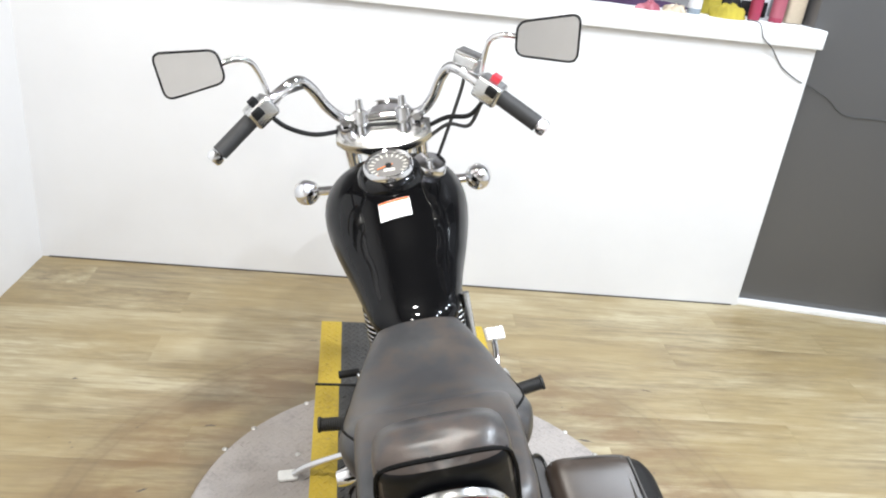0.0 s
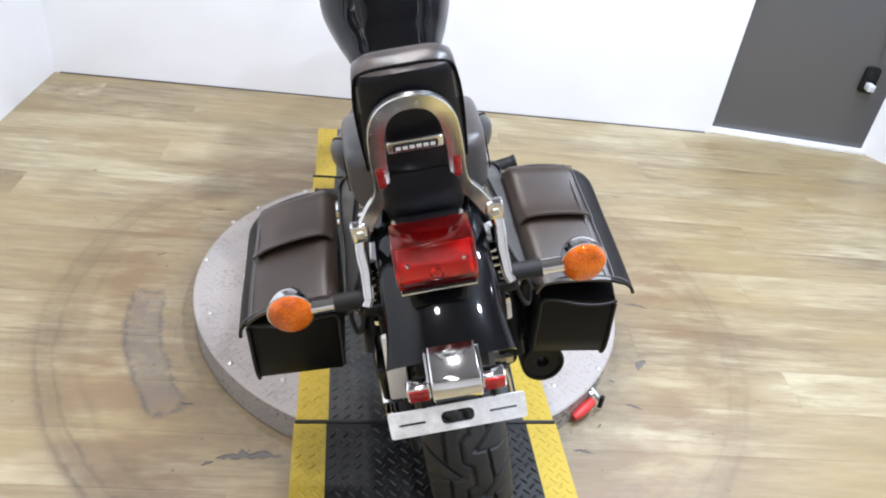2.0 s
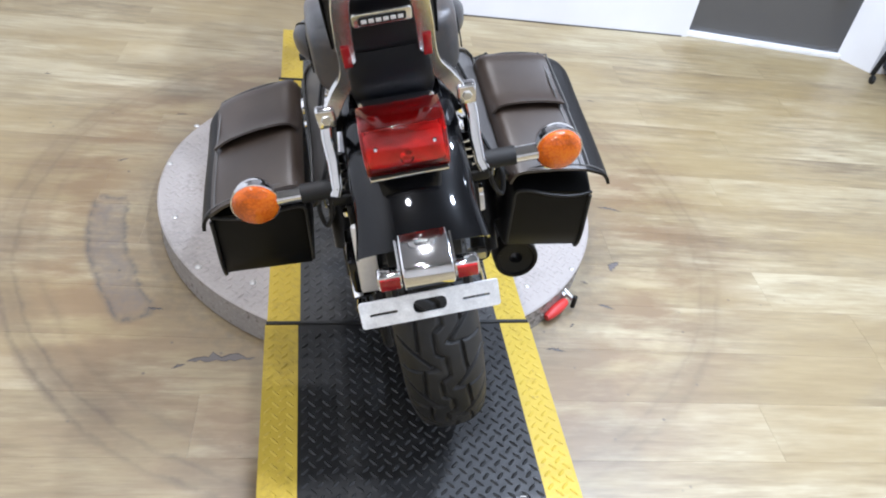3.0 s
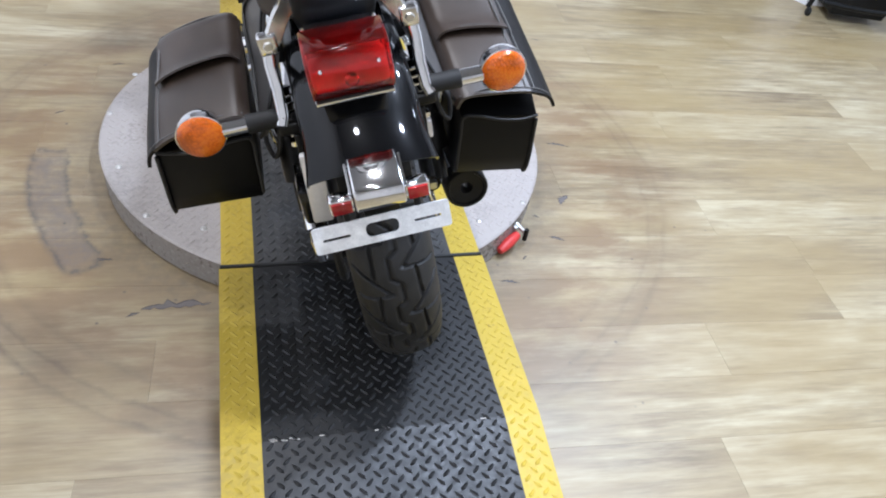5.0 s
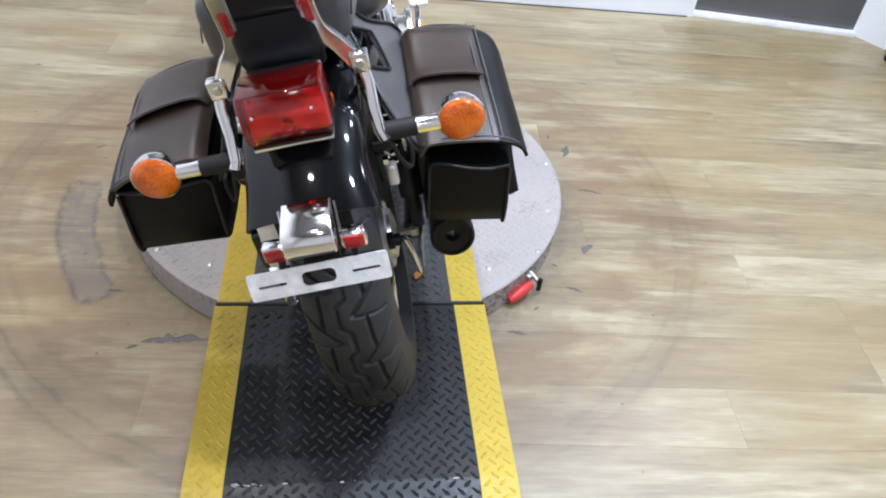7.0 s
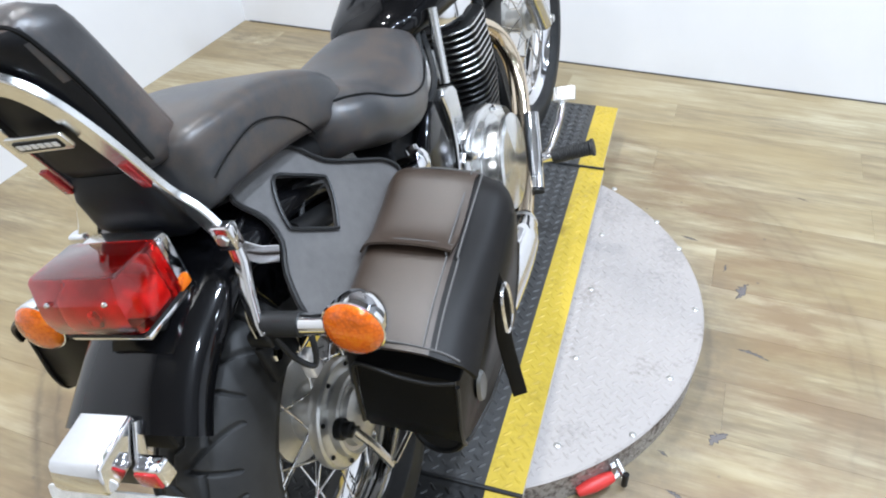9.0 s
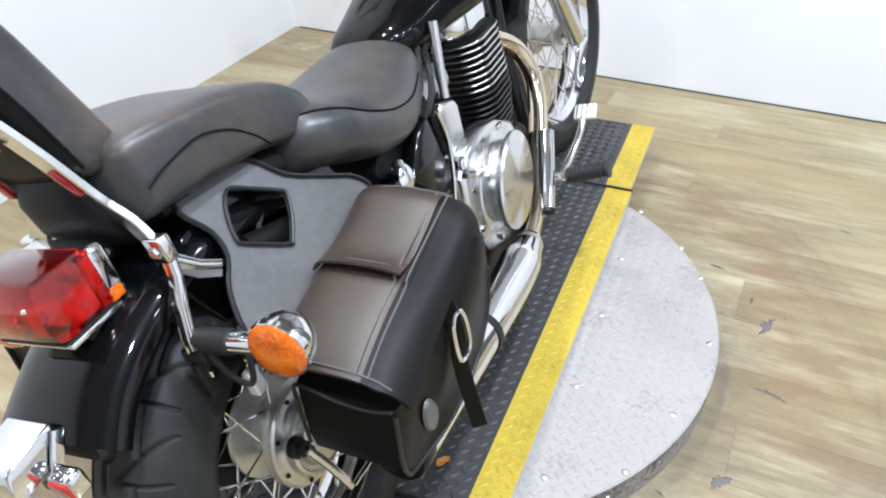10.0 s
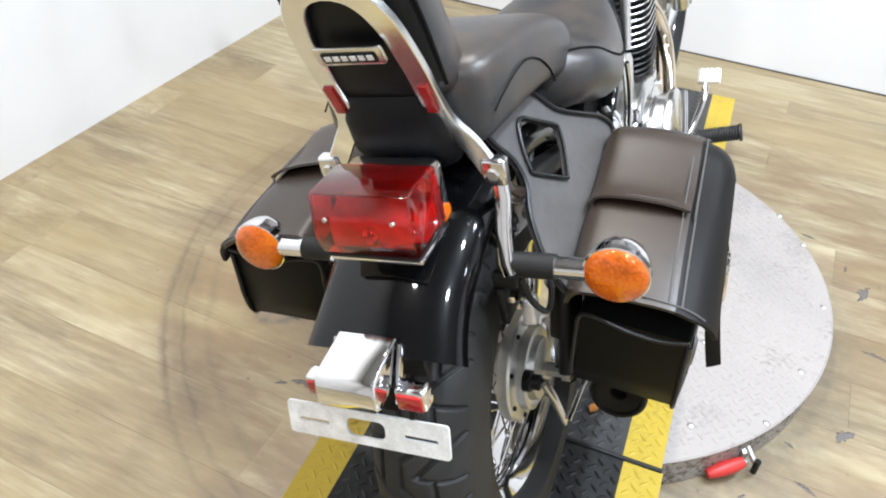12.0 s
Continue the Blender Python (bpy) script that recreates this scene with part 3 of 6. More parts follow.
def lozenges(bm, inside, x0, x1, y0, y1, z, pitch=0.0265, size=(0.0215, 0.0075), height=0.0021, lift=None):
    """Raised checker-plate bars, turned this way and that in turn."""
    L, W = size[0] / 2, size[1] / 2
    ny, nx = int((y1 - y0) / pitch) + 1, int((x1 - x0) / pitch) + 1
    for j in range(ny):
        for i in range(nx):
            for k in range(2):
                x, y = x0 + (i + 0.5 * k) * pitch, y0 + (j + 0.5 * k) * pitch
                if not inside(x, y):
                    continue
                a = radians(45 if k else -45)
                c, s = math.cos(a), math.sin(a)
                zz = lift(y) if lift else z
                lo = [(-L, 0), (-L * 0.45, -W), (L * 0.45, -W), (L, 0), (L * 0.45, W), (-L * 0.45, W)]
                hi = [(-L * 0.55, 0), (L * 0.55, 0)]
                vl = [bm.verts.new((x + u * c - v * s, y + u * s + v * c, zz - 0.0004)) for u, v in lo]
                vh = [bm.verts.new((x + u * c - v * s, y + u * s + v * c, zz + height)) for u, v in hi]
                for f in ((vl[0], vl[1], vh[0]), (vl[1], vl[2], vh[1], vh[0]), (vl[2], vl[3], vh[1]), (vl[3], vl[4], vh[1]), (vl[4], vl[5], vh[0], vh[1]), (vl[5], vl[0], vh[0])):
                    bm.faces.new(f)
    return bm


cx, cy, R = TT
DISC = 0.078
DECK = 0.101
turntable = thing("turntable", "round motorcycle turntable of bare aluminium checker plate", "turntable", pose(cx, cy, 0))
part("disc", lathe([(0, DISC - 0.004), (0, DISC), (R - 0.004, DISC), (R, DISC - 0.003), (R, DISC - 0.006), (R - 0.01, DISC - 0.006)], 160), M["tread_alloy"], turntable, "bare aluminium checker plate", 30)
part("rim", lathe([(R - 0.012, DISC - 0.006), (R - 0.003, DISC - 0.006), (R - 0.003, 0.002), (R - 0.012, 0.002)], 160, closed=True), M["tread_rim"], turntable, "scuffed checker plate skirt")
bm = bmesh.new()
lozenges(bm, lambda x, y: math.hypot(x, y) < R - 0.02 and abs(x) > 0.28, -R, R, -R, R, DISC, height=0.0016)
part("raised_tread", bm, M["tread_alloy"], turntable, smooth=0)["kind"] = "stuff"
bm = bmesh.new()
# upright bars on the skirt
for i in range(260):
    a = 2 * math.pi * i / 260
    for z in (0.02, 0.046):
        m = Matrix.Rotation(a, 4, "Z") @ Matrix.Translation((R - 0.003, 0, z + 0.013 * (i % 2))) @ Matrix.Rotation(radians(45 if i % 2 else -45), 4, "X")
        vs = [bm.verts.new(m @ Vector(q)) for q in ((0, -0.009, 0), (0, 0, -0.0035), (0, 0.009, 0), (0, 0, 0.0035), (0.0016, 0, 0))]
        for k in range(4):
            bm.faces.new((vs[k], vs[(k + 1) % 4], vs[4]))
part("skirt_tread", bm, M["tread_rim"], turntable, smooth=0)["kind"] = "stuff"
bolt = None
for bx, by in ((0.311, 0.988), (0.489, 0.776), (0.306, 0.784), (0.309, 0.577), (0.31, 0.361), (0.312, 0.139), (0.535, 0.57), (0.496, 0.357), (0.44, 0.2),
               (-0.493, 0.786), (-0.54, 0.598), (-0.5, 0.376), (-0.309, 0.768), (-0.298, 0.981), (-0.309, 0.56), (-0.309, 0.36), (-0.31, 0.15), (-0.43, 0.2), (0.43, 0.87), (-0.43, 0.87)):
    if bolt is None:
        bolt = part("bolt", lathe([(0, 0.003), (0.0035, 0.003), (0.0065, 0.0015), (0.0075, 0)], 12), M["dull_alloy"], turntable)
        bolt.matrix_basis = pose(bx * 1.017 - cx, by * 1.017 - cy, DISC)
    else:
        again(bolt, pose(bx * 1.017 - cx, by * 1.017 - cy, DISC))

XL, XR, BAND = -0.279, 0.279, 0.067
BEND, FOOT = -0.42, -1.0


def deck_height(y):
    return DECK if y >= BEND else max(0.004, DECK + (y - BEND) * (DECK - 0.004) / (BEND - FOOT))


def ramp_section(name, y0, y1, on_disc, label, XL, XR, legs=False):
    ob = thing(name, label, "ramp", pose(0, 0, 0))
    low = DISC + 0.001 if on_disc else (DECK - 0.012 if legs else 0.0)
    if legs:
        for x in (XL + 0.14, XR - 0.14):
            part("runner", box(0.05, y1 - y0 - 0.06, low - 0.001, (x, (y0 + y1) / 2, low / 2 - 0.0005), 0.003), M["steel"], ob, "steel runner under the plate")
    cut = [y0] + ([BEND] if y0 < BEND < y1 else []) + [y1]
    for nm, a, b, mat in (("deck", XL + BAND, XR - BAND, M["tread_grey"] if on_disc or legs else M["tread_black"]), ("yellow_band", XL, XL + BAND, M["tread_yellow"]), ("yellow_band", XR - BAND, XR, M["tread_yellow"])):
        bm = bmesh.new()
        rows = []
        for y in cut:
            t = deck_height(y)
            rows.append([bm.verts.new(q) for q in ((a, y, min(low, t - 0.003)), (b, y, min(low, t - 0.003)), (b, y, t), (a, y, t))])
        for r, q in zip(rows, rows[1:]):
            for k in range(4):
                bm.faces.new((r[k], r[(k + 1) % 4], q[(k + 1) % 4], q[k]))
        bm.faces.new(rows[0][::-1])
        bm.faces.new(rows[-1])
        p = part(nm, bm, [mat, M["bare_edge"]], ob, "yellow painted edge band" if nm == "yellow_band" else "black painted checker plate", 0)
        for poly in p.data.polygons:
            if abs(poly.normal.x) > 0.9:
                poly.material_index = 1
        bm = bmesh.new()
        lozenges(bm, lambda x, y: a + 0.006 < x < b - 0.006 and y0 + 0.008 < y < y1 - 0.008, a, b, y0, y1, DECK, lift=deck_height, height=0.0017 if nm == "yellow_band" else 0.0024)
        part("raised_tread", bm, mat, p, smooth=0)["kind"] = "stuff"
    return ob


ramp_section("ramp_strip", 0.007, 1.054, True, "black checker plate strip with yellow edges across the turntable", -0.279, 0.28)
ramp_section("front_platform", 1.059, 1.416, False, "black and yellow checker plate platform ahead of the turntable", -0.274, 0.275, True)
ramp_section("rear_ramp", FOOT, 0.001, False, "black and yellow checker plate ramp sloping to the floor", -0.283, 0.284)
rng = random.Random(21)
bm = bmesh.new()
for i in range(18):
    x = rng.uniform(XL + BAND + 0.005, XR - BAND - 0.005) if i > 11 else rng.uniform(XL + BAND + 0.005, XL + BAND + 0.06)
    box(rng.uniform(0.003, 0.012), rng.uniform(0.001, 0.0025), 0.0006, (x, BEND + rng.uniform(-0.003, 0.003), DECK + 0.0004), bm=bm)
chips = tagged(to_object("paint_chips", bm, M["bare_edge"], 0), "bare chips in the paint along the ramp bend", "paint chips", kind="structure")
for y in (0.004, 1.0565):
    s = tagged(to_object("joint_strip", tube([(XL - 0.002, y, DECK + 0.001), (XR + 0.002, y, DECK + 0.001)], 0.0045, 8, straight=True), M["rubber"]), "black rubber cord in the joint between ramp plates", "joint strip", "ramp joints")

# red-handled toggle clamp at the rim
clamp = thing("toggle_clamp", "steel toggle clamp with red handle beside the turntable", "clamp", pose(0.412, 0.168, 0.0, 0, 0, 0))
part("base", box(0.05, 0.03, 0.006, (0, 0, 0.004), 0.001, m=pose(0, 0, 0, 0, 0, -35)), M["steel"], clamp)
part("bracket", box(0.012, 0.05, 0.04, (0, 0, 0.026), 0.003, m=pose(0, 0.0, 0, 0, 0, 30)), M["steel"], clamp)
part("arm", tube([(-0.02, 0.05, 0.055), (0.0, 0.02, 0.048), (0.02, -0.01, 0.04), (0.035, -0.025, 0.03)], 0.006, 10), M["steel"], clamp)
part("spindle", rod((0.035, -0.03, 0.012), (0.035, -0.03, 0.045), 0.006), M["black_metal"], clamp)
part("handle", tube([(0.012, -0.03, 0.03), (-0.018, -0.055, 0.026), (-0.045, -0.075, 0.02)], 0.011, 14, scale=lambda t: 0.75 + 0.5 * math.sin(math.pi * min(1, t * 0.9 + 0.1))), M["red_plastic"], clamp, "red rubber grip")

# dark scratches on the planks: flakes of lifted print with a darker torn edge
rng = random.Random(5)
for x, y, w, h, a in ((-0.375, -0.003, 0.14, 0.036, 4), (0.682, 0.553, 0.075, 0.012, -12), (0.614, 0.3, 0.05, 0.028, 50), (0.53, 0.94, 0.05, 0.009, -18), (0.66, 0.76, 0.07, 0.03, 62), (0.542, 0.148, 0.045, 0.012, -25), (0.373, 0.007, 0.05, 0.012, -10), (-0.53, 0.15, 0.035, 0.012, -20), (-0.57, 0.988, 0.035, 0.009, 14),
                      (0.511, 0.237, 0.025, 0.008, -30), (-0.697, 0.733, 0.03, 0.01, 20), (-0.3, 1.45, 0.03, 0.006, 0), (0.82, 1.2, 0.035, 0.006, -15), (-1.0, 1.2, 0.02, 0.008, 12), (0.435, 0.085, 0.02, 0.008, 35), (-0.46, -0.02, 0.03, 0.01, 30), (0.62, 0.84, 0.03, 0.009, 70)):
    bm = bmesh.new()
    n, c0, rows = 16, rng.uniform(-0.6, 0.6), []
    for i in range(n + 1):
        t = i / n
        bow = h * (0.5 * c0 * math.sin(1.7 * math.pi * t) + rng.uniform(-0.1, 0.1))
        fat = h * (0.04 + 0.5 * math.sin(math.pi * t) ** 1.1) * rng.uniform(0.45, 1.2)
        lip = min(fat * 0.6, 0.0022) * rng.uniform(0.5, 1.4)
        rows.append([bm.verts.new(((t - 0.5) * w, bow + v, 0)) for v in (fat, fat - lip, -fat * 0.4 + lip * 0.5, -fat * 0.4)])
    for p, q in zip(rows, rows[1:]):
        for k in range(3):
            f = bm.faces.new((p[k + 1], q[k + 1], q[k], p[k]))
            f.material_index = 1 if k == 1 else 0
    ob = to_object("floor_scratch", bm, [M["scratch"], M["bare_print"]], 0)
    ob.matrix_world = pose(x, y, 0.0006, 0, 0, a)
    tagged(ob, "dark torn scratch in the vinyl plank floor", "scratch", "floor scratches", kind="structure")

# a dry leaf on the deck beside the rear wheel
bm = bmesh.new()
rows = []
for i in range(9):
    t = i / 8
    fat = 0.0085 * math.sin(math.pi * min(1.0, t * 0.92 + 0.06)) ** 0.8 * (1 + 0.25 * math.sin(9 * t))
    rows.append([bm.verts.new(((t - 0.5) * 0.03, v * fat, 0.0012 + 0.004 * abs(v) + 0.003 * math.sin(5 * t))) for v in (-1, 0, 1)])
for p, q in zip(rows, rows[1:]):
    for k in range(2):
        bm.faces.new((p[k], q[k], q[k + 1], p[k + 1]))
bmesh.ops.recalc_face_normals(bm, faces=bm.faces)
bmesh.ops.solidify(bm, geom=bm.faces[:], thickness=0.0004)
leaf = to_object("leaf", bm, M["dry_leaf"], 60)
leaf.matrix_world = pose(0.146, 0.089, DECK + 0.0022, 0, 0, 65)
tagged(leaf, "small dry orange leaf lying on the black deck", "leaf")

# ---------------------------------------------------------------- motorcycle
# its own axes: x to its right, y ahead from the rear axle, z up from the deck; it leans on its side stand
BIKE = pose(0.071, -0.168, DECK + 0.001, 0, 0, 0.8) @ pose(0, 0, 0, 0, -14.1, 0)
bike = thing("motorcycle", "black cruiser motorcycle with chrome trim leaning on its side stand", "motorcycle", BIKE)
WB = 1.42  # wheelbase
RAKE = 31.0


def wheel(name, y, z, r_tyre, half, r_rim, rim_half, hub_half, hub_r, spokes, tread, m):
    """Spoked wheel: chrome rim with tyre, hub and spokes as its parts."""
    ax = m
    prof = [(r_rim - 0.006, -rim_half), (r_rim + 0.006, -rim_half), (r_rim + 0.008, -rim_half + 0.004), (r_rim - 0.008, -rim_half + 0.012), (r_rim - 0.016, -rim_half * 0.4), (r_rim - 0.018, 0),
            (r_rim - 0.016, rim_half * 0.4), (r_rim - 0.008, rim_half - 0.012), (r_rim + 0.008, rim_half - 0.004), (r_rim + 0.006, rim_half), (r_rim - 0.006, rim_half),
            (r_rim - 0.014, rim_half - 0.012), (r_rim - 0.022, rim_half * 0.4), (r_rim - 0.024, 0), (r_rim - 0.022, -rim_half * 0.4), (r_rim - 0.014, -rim_half + 0.012)]
    rim = part(name, lathe(prof, 72, AXIS_X, closed=True), M["chrome"], bike, "chrome wire-spoked wheel")
    rim.matrix_basis = ax
    # tyre: rounded crown with grooves sunk into it, and soft sidewalls
    cuts = [((0.0, 0.16), (-0.58, 0.88)), ((0.0, 0.16), (0.06, 0.86)), ((0.08, 0.46), (0.7, 0.5))]
    lines = [(p, q, off, sd) for sd, off in ((1, 0.0), (-1, 0.5)) for p, q in cuts]
    zig = [(0.0, -0.13), (0.2, -0.11), (0.3, 0.07), (0.56, 0.1), (0.68, 0.1), (0.8, -0.12), (1.0, -0.13)]
    lines += [(p, q, 0.0, 1) for p, q in zip(zig, zig[1:])]
    pitch = 2 * math.pi * r_tyre / tread
    steps, across = (60, 110) if r_rim < 0.2 else (24, 40)
    around = tread * steps
    arc = [math.pi * (i / across) - math.pi / 2 for i in range(across + 1)]
    us = [fsgn(math.sin(a), 0.78) for a in arc]
    base_r = [r_rim + 0.004 + (r_tyre - r_rim - 0.004) * max(0.0, math.cos(a)) ** 0.62 for a in arc]
    u = np.array(us)[None, :]
    sink = np.zeros((steps, across + 1))
    for p, q, off, sd in lines:
        for turn_by in (-1, 0, 1):
            sa = (np.arange(steps)[:, None] / steps - off - p[0] + turn_by) * pitch
            ua = (u * sd - p[1]) * half
            dx, dy = (q[0] - p[0]) * pitch, (q[1] - p[1]) * half
            k = np.clip((sa * dx + ua * dy) / (dx * dx + dy * dy), 0, 1)
            dist = np.hypot(sa - k * dx, ua - k * dy)
            sink = np.maximum(sink, np.clip((0.003 - dist) / 0.0014, 0, 1))
    verts, faces = [], []
    for i in range(around):
        ang = 2 * math.pi * i / around
        c, sn = math.cos(ang), math.sin(ang)
        for j in range(across + 1):
            rr = base_r[j] - 0.007 * sink[i % steps, j]
            verts.append((us[j] * half, -rr * sn, rr * c))
    w = across + 1
    for i in range(around):
        n2 = (i + 1) % around
        for j in range(across):
            faces.append((i * w + j, i * w + j + 1, n2 * w + j + 1, n2 * w + j))
        faces.append((i * w + across, i * w, n2 * w, n2 * w + across))
    me = bpy.data.meshes.new("tyre")
    me.from_pydata(verts, [], faces)
    me.materials.append(M["tyre"])
    me.shade_smooth()
    tyre = new("tyre", me)
    tyre.parent = rim
    tyre["label"] = "black rubber tyre with zigzag and slanted grooves"
    hub = part("hub", lathe([(0, -hub_half), (hub_r * 0.55, -hub_half), (hub_r * 0.62, -hub_half + 0.012), (hub_r, -hub_half + 0.014), (hub_r, -hub_half + 0.02), (hub_r * 0.6, -hub_half + 0.03),
                             (hub_r * 0.6, hub_half - 0.03), (hub_r, hub_half - 0.02), (hub_r, hub_half - 0.014), (hub_r * 0.6, hub_half - 0.012), (hub_r * 0.55, hub_half), (0, hub_half)], 40, AXIS_X), M["cast"], rim, "bright alloy hub with spoke flanges")
    first = None
    for i in range(spokes):
        a = 2 * math.pi * i / spokes
        side = 1 if i % 2 else -1
        lean = (0.55 if (i // 2) % 2 else -0.55)
        p0 = Vector((side * (hub_half - 0.017), -math.sin(a + lean) * hub_r * 0.95, math.cos(a + lean) * hub_r * 0.95))
        p1 = Vector((side * 0.006, -math.sin(a) * (r_rim - 0.017), math.cos(a) * (r_rim - 0.017)))
        if first is None:
            first = part("spoke", lathe([(0, 0), (0.0017, 0), (0.0017, 0.85), (0.0032, 0.86), (0.0032, 1.0), (0, 1.0)], 8), M["chrome"], rim, "chrome wire spoke")
            ob = first
        else:
            ob = again(first)
        ob.matrix_basis = between(p0, p1) @ Matrix.Diagonal((1, 1, (p1 - p0).length, 1))
    return rim


RW = (0.05, 0.29)
rear = wheel("rear_wheel", *RW, 0.287, 0.066, 0.19, 0.042, 0.048, 0.075, 36, 20, pose(0, *RW))
# steering assembly turns about the raked head
rk = radians(RAKE)
HEAD = Vector((0, 1.12, 0.75))
STEER_AXIS = Vector((0, -math.sin(rk), math.cos(rk)))
STEER = Matrix.Translation(HEAD) @ Matrix.Rotation(radians(-6.0), 4, STEER_AXIS) @ Matrix.Translation(-HEAD)
front = wheel("front_wheel", WB, 0.325, 0.322, 0.05, 0.243, 0.03, 0.05, 0.05, 36, 21, STEER @ pose(0, WB, 0.325))


def steered(name, bm, mat, label="", parent=None, smooth=40.0):
    """A part of the front end, turned with the bars."""
    bm.transform(STEER)
    return part(name, bm, mat, parent or bike, label, smooth)


# rear drum, brake plate and arm
drum = part("brake_drum", lathe([(0.078, 0.03), (0.079, 0.034), (0.0785, 0.044), (0.075, 0.047), (0.064, 0.047), (0.06, 0.05), (0.059, 0.062), (0.055, 0.064), (0.052, 0.06), (0.046, 0.06), (0.043, 0.07), (0.03, 0.074), (0.018, 0.076), (0, 0.076)], 56, pose(0, *RW) @ AXIS_X), M["cast"], bike, "bright cast alloy rear brake plate")
part("axle", lathe([(0, 0.115), (0.008, 0.115), (0.014, 0.112), (0.014, 0.1), (0.01, 0.1), (0.01, 0.06)], 6, pose(0, *RW) @ AXIS_X), M["steel"], bike)
part("brake_cam", lathe([(0, 0.032), (0.006, 0.032), (0.0065, 0.024), (0.011, 0.022), (0.011, 0.012), (0.015, 0.01), (0.015, 0)], 12, pose(0.062, 0.0, 0.315) @ AXIS_X), M["black_metal"], bike, "black brake cam nut")
part("brake_arm", sweep([Vector(q) for q in ((0.09, -0.004, 0.32), (0.096, 0.008, 0.28), (0.101, 0.024, 0.215))], round_rect(0.013, 0.008, 0.003, 2), up=(1, 0, 0)), M["alloy"], bike, "polished brake arm")
part("brake_rod", rod((0.106, 0.024, 0.218), (0.13, 0.5, 0.2), 0.004), M["chrome"], bike)
for i in range(8):
    a = 2 * math.pi * i / 8 + 0.2
    b = part("drum_screw", bolt_mesh(0.0035, 0.004, pose(0, *RW) @ AXIS_X @ Matrix.Translation((0.0695 * math.cos(a), 0.0695 * math.sin(a), 0.0465))), M["black_metal"], drum)

# swing arm, shocks, belt cover
for s in (-1, 1):
    part("swingarm", tube([(s * 0.104, 0.045, 0.29), (s * 0.112, 0.15, 0.29), (s * 0.112, 0.42, 0.31)], 0.017, 14), M["black_metal"], bike, "black tubular swing arm")
    sh = part("shock_absorber", tube([(s * 0.119, 0.01, 0.33), (s * 0.117, 0.06, 0.44), (s * 0.114, 0.1, 0.54)], 0.011, 12), M["black_metal"], bike, "black rear shock absorber")
    part("bag_support", tube([(s * 0.1, -0.04, 0.552), (s * 0.118, -0.04, 0.552), (s * 0.127, -0.035, 0.54), (s * 0.128, -0.02, 0.51), (s * 0.128, 0.0, 0.485)], 0.0045, 10), M["chrome"], bike, "bent chrome bag support")
    part("cover", tube([(s * 0.118, 0.03, 0.38), (s * 0.117, 0.06, 0.45), (s * 0.115, 0.09, 0.52)], 0.021, 16), M["black_metal"], sh, "black shock cover")
for s in (-1, 1):
    part("shock_spring", tube([(s * (0.1155 - 0.0022 * k / 6) + 0.0235 * math.cos(k * math.pi / 3), 0.055 + 0.0036 * k / 6 * 1.2 + 0.0215 * math.sin(k * math.pi / 3), 0.435 + 0.012 * k / 6) for k in range(43)], 0.0028, 6, 1), M["chrome"], bike, "chrome shock spring")
    part("signal_wire", tube([(s * 0.112, -0.075, 0.556), (s * 0.12, -0.07, 0.52), (s * 0.132, -0.06, 0.5), (s * 0.136, -0.05, 0.53), (s * 0.12, -0.03, 0.555)], 0.0036, 8), M["rubber"], bike, "loop of black indicator wire")
    part("fender_bracket", box(0.01, 0.06, 0.05, (s * 0.09, -0.055, 0.52), 0.003), M["black_metal"], bike, "black bracket inside the strut")
    part("bracket_nut", bolt_mesh(0.008, 0.008, pose(s * 0.094, -0.07, 0.525, 0, s * 90)), M["chrome"], bike)
part("torque_lug", box(0.016, 0.022, 0.034, (0.1, -0.03, 0.472), 0.004, 3), M["pedal"], bike, "pale alloy lug beside the fender")
part("belt_guard", sweep([Vector(q) for q in ((-0.1, -0.09, 0.37), (-0.102, -0.02, 0.41), (-0.1, 0.12, 0.415), (-0.1, 0.4, 0.4))], round_rect(0.035, 0.012, 0.005, 2)), M["chrome"], bike, "chrome drive belt guard")
part("swingarm_end", box(0.02, 0.075, 0.055, (-0.11, -0.035, 0.3), 0.008), M["chrome"], bike, "chrome axle end plate")
part("pulley", lathe([(0.0, -0.012), (0.085, -0.012), (0.095, -0.004), (0.095, 0.012), (0.085, 0.016), (0.06, 0.01), (0, 0.01)], 40, pose(-0.082, *RW) @ AXIS_X), M["black_metal"], bike)
part("drive_belt", tube([(-0.082, 0.0, 0.398), (-0.082, 0.3, 0.38), (-0.082, 0.55, 0.33), (-0.082, 0.57, 0.28), (-0.082, 0.3, 0.225), (-0.082, 0.0, 0.202), (-0.082, -0.09, 0.26), (-0.082, -0.08, 0.35)], 0.008, 8, closed=True), M["rubber"], bike)
part("mud_guard", box(0.04, 0.05, 0.066, (-0.09, -0.105, 0.448), 0.006, 3), M["paint"], bike, "small gloss black box beside the wheel")
part("guard_plate", box(0.03, 0.012, 0.125, (-0.106, -0.128, 0.476), 0.004, m=pose(0, 0, 0, 0, 3)), M["pedal"], bike, "pale metal guard plate")

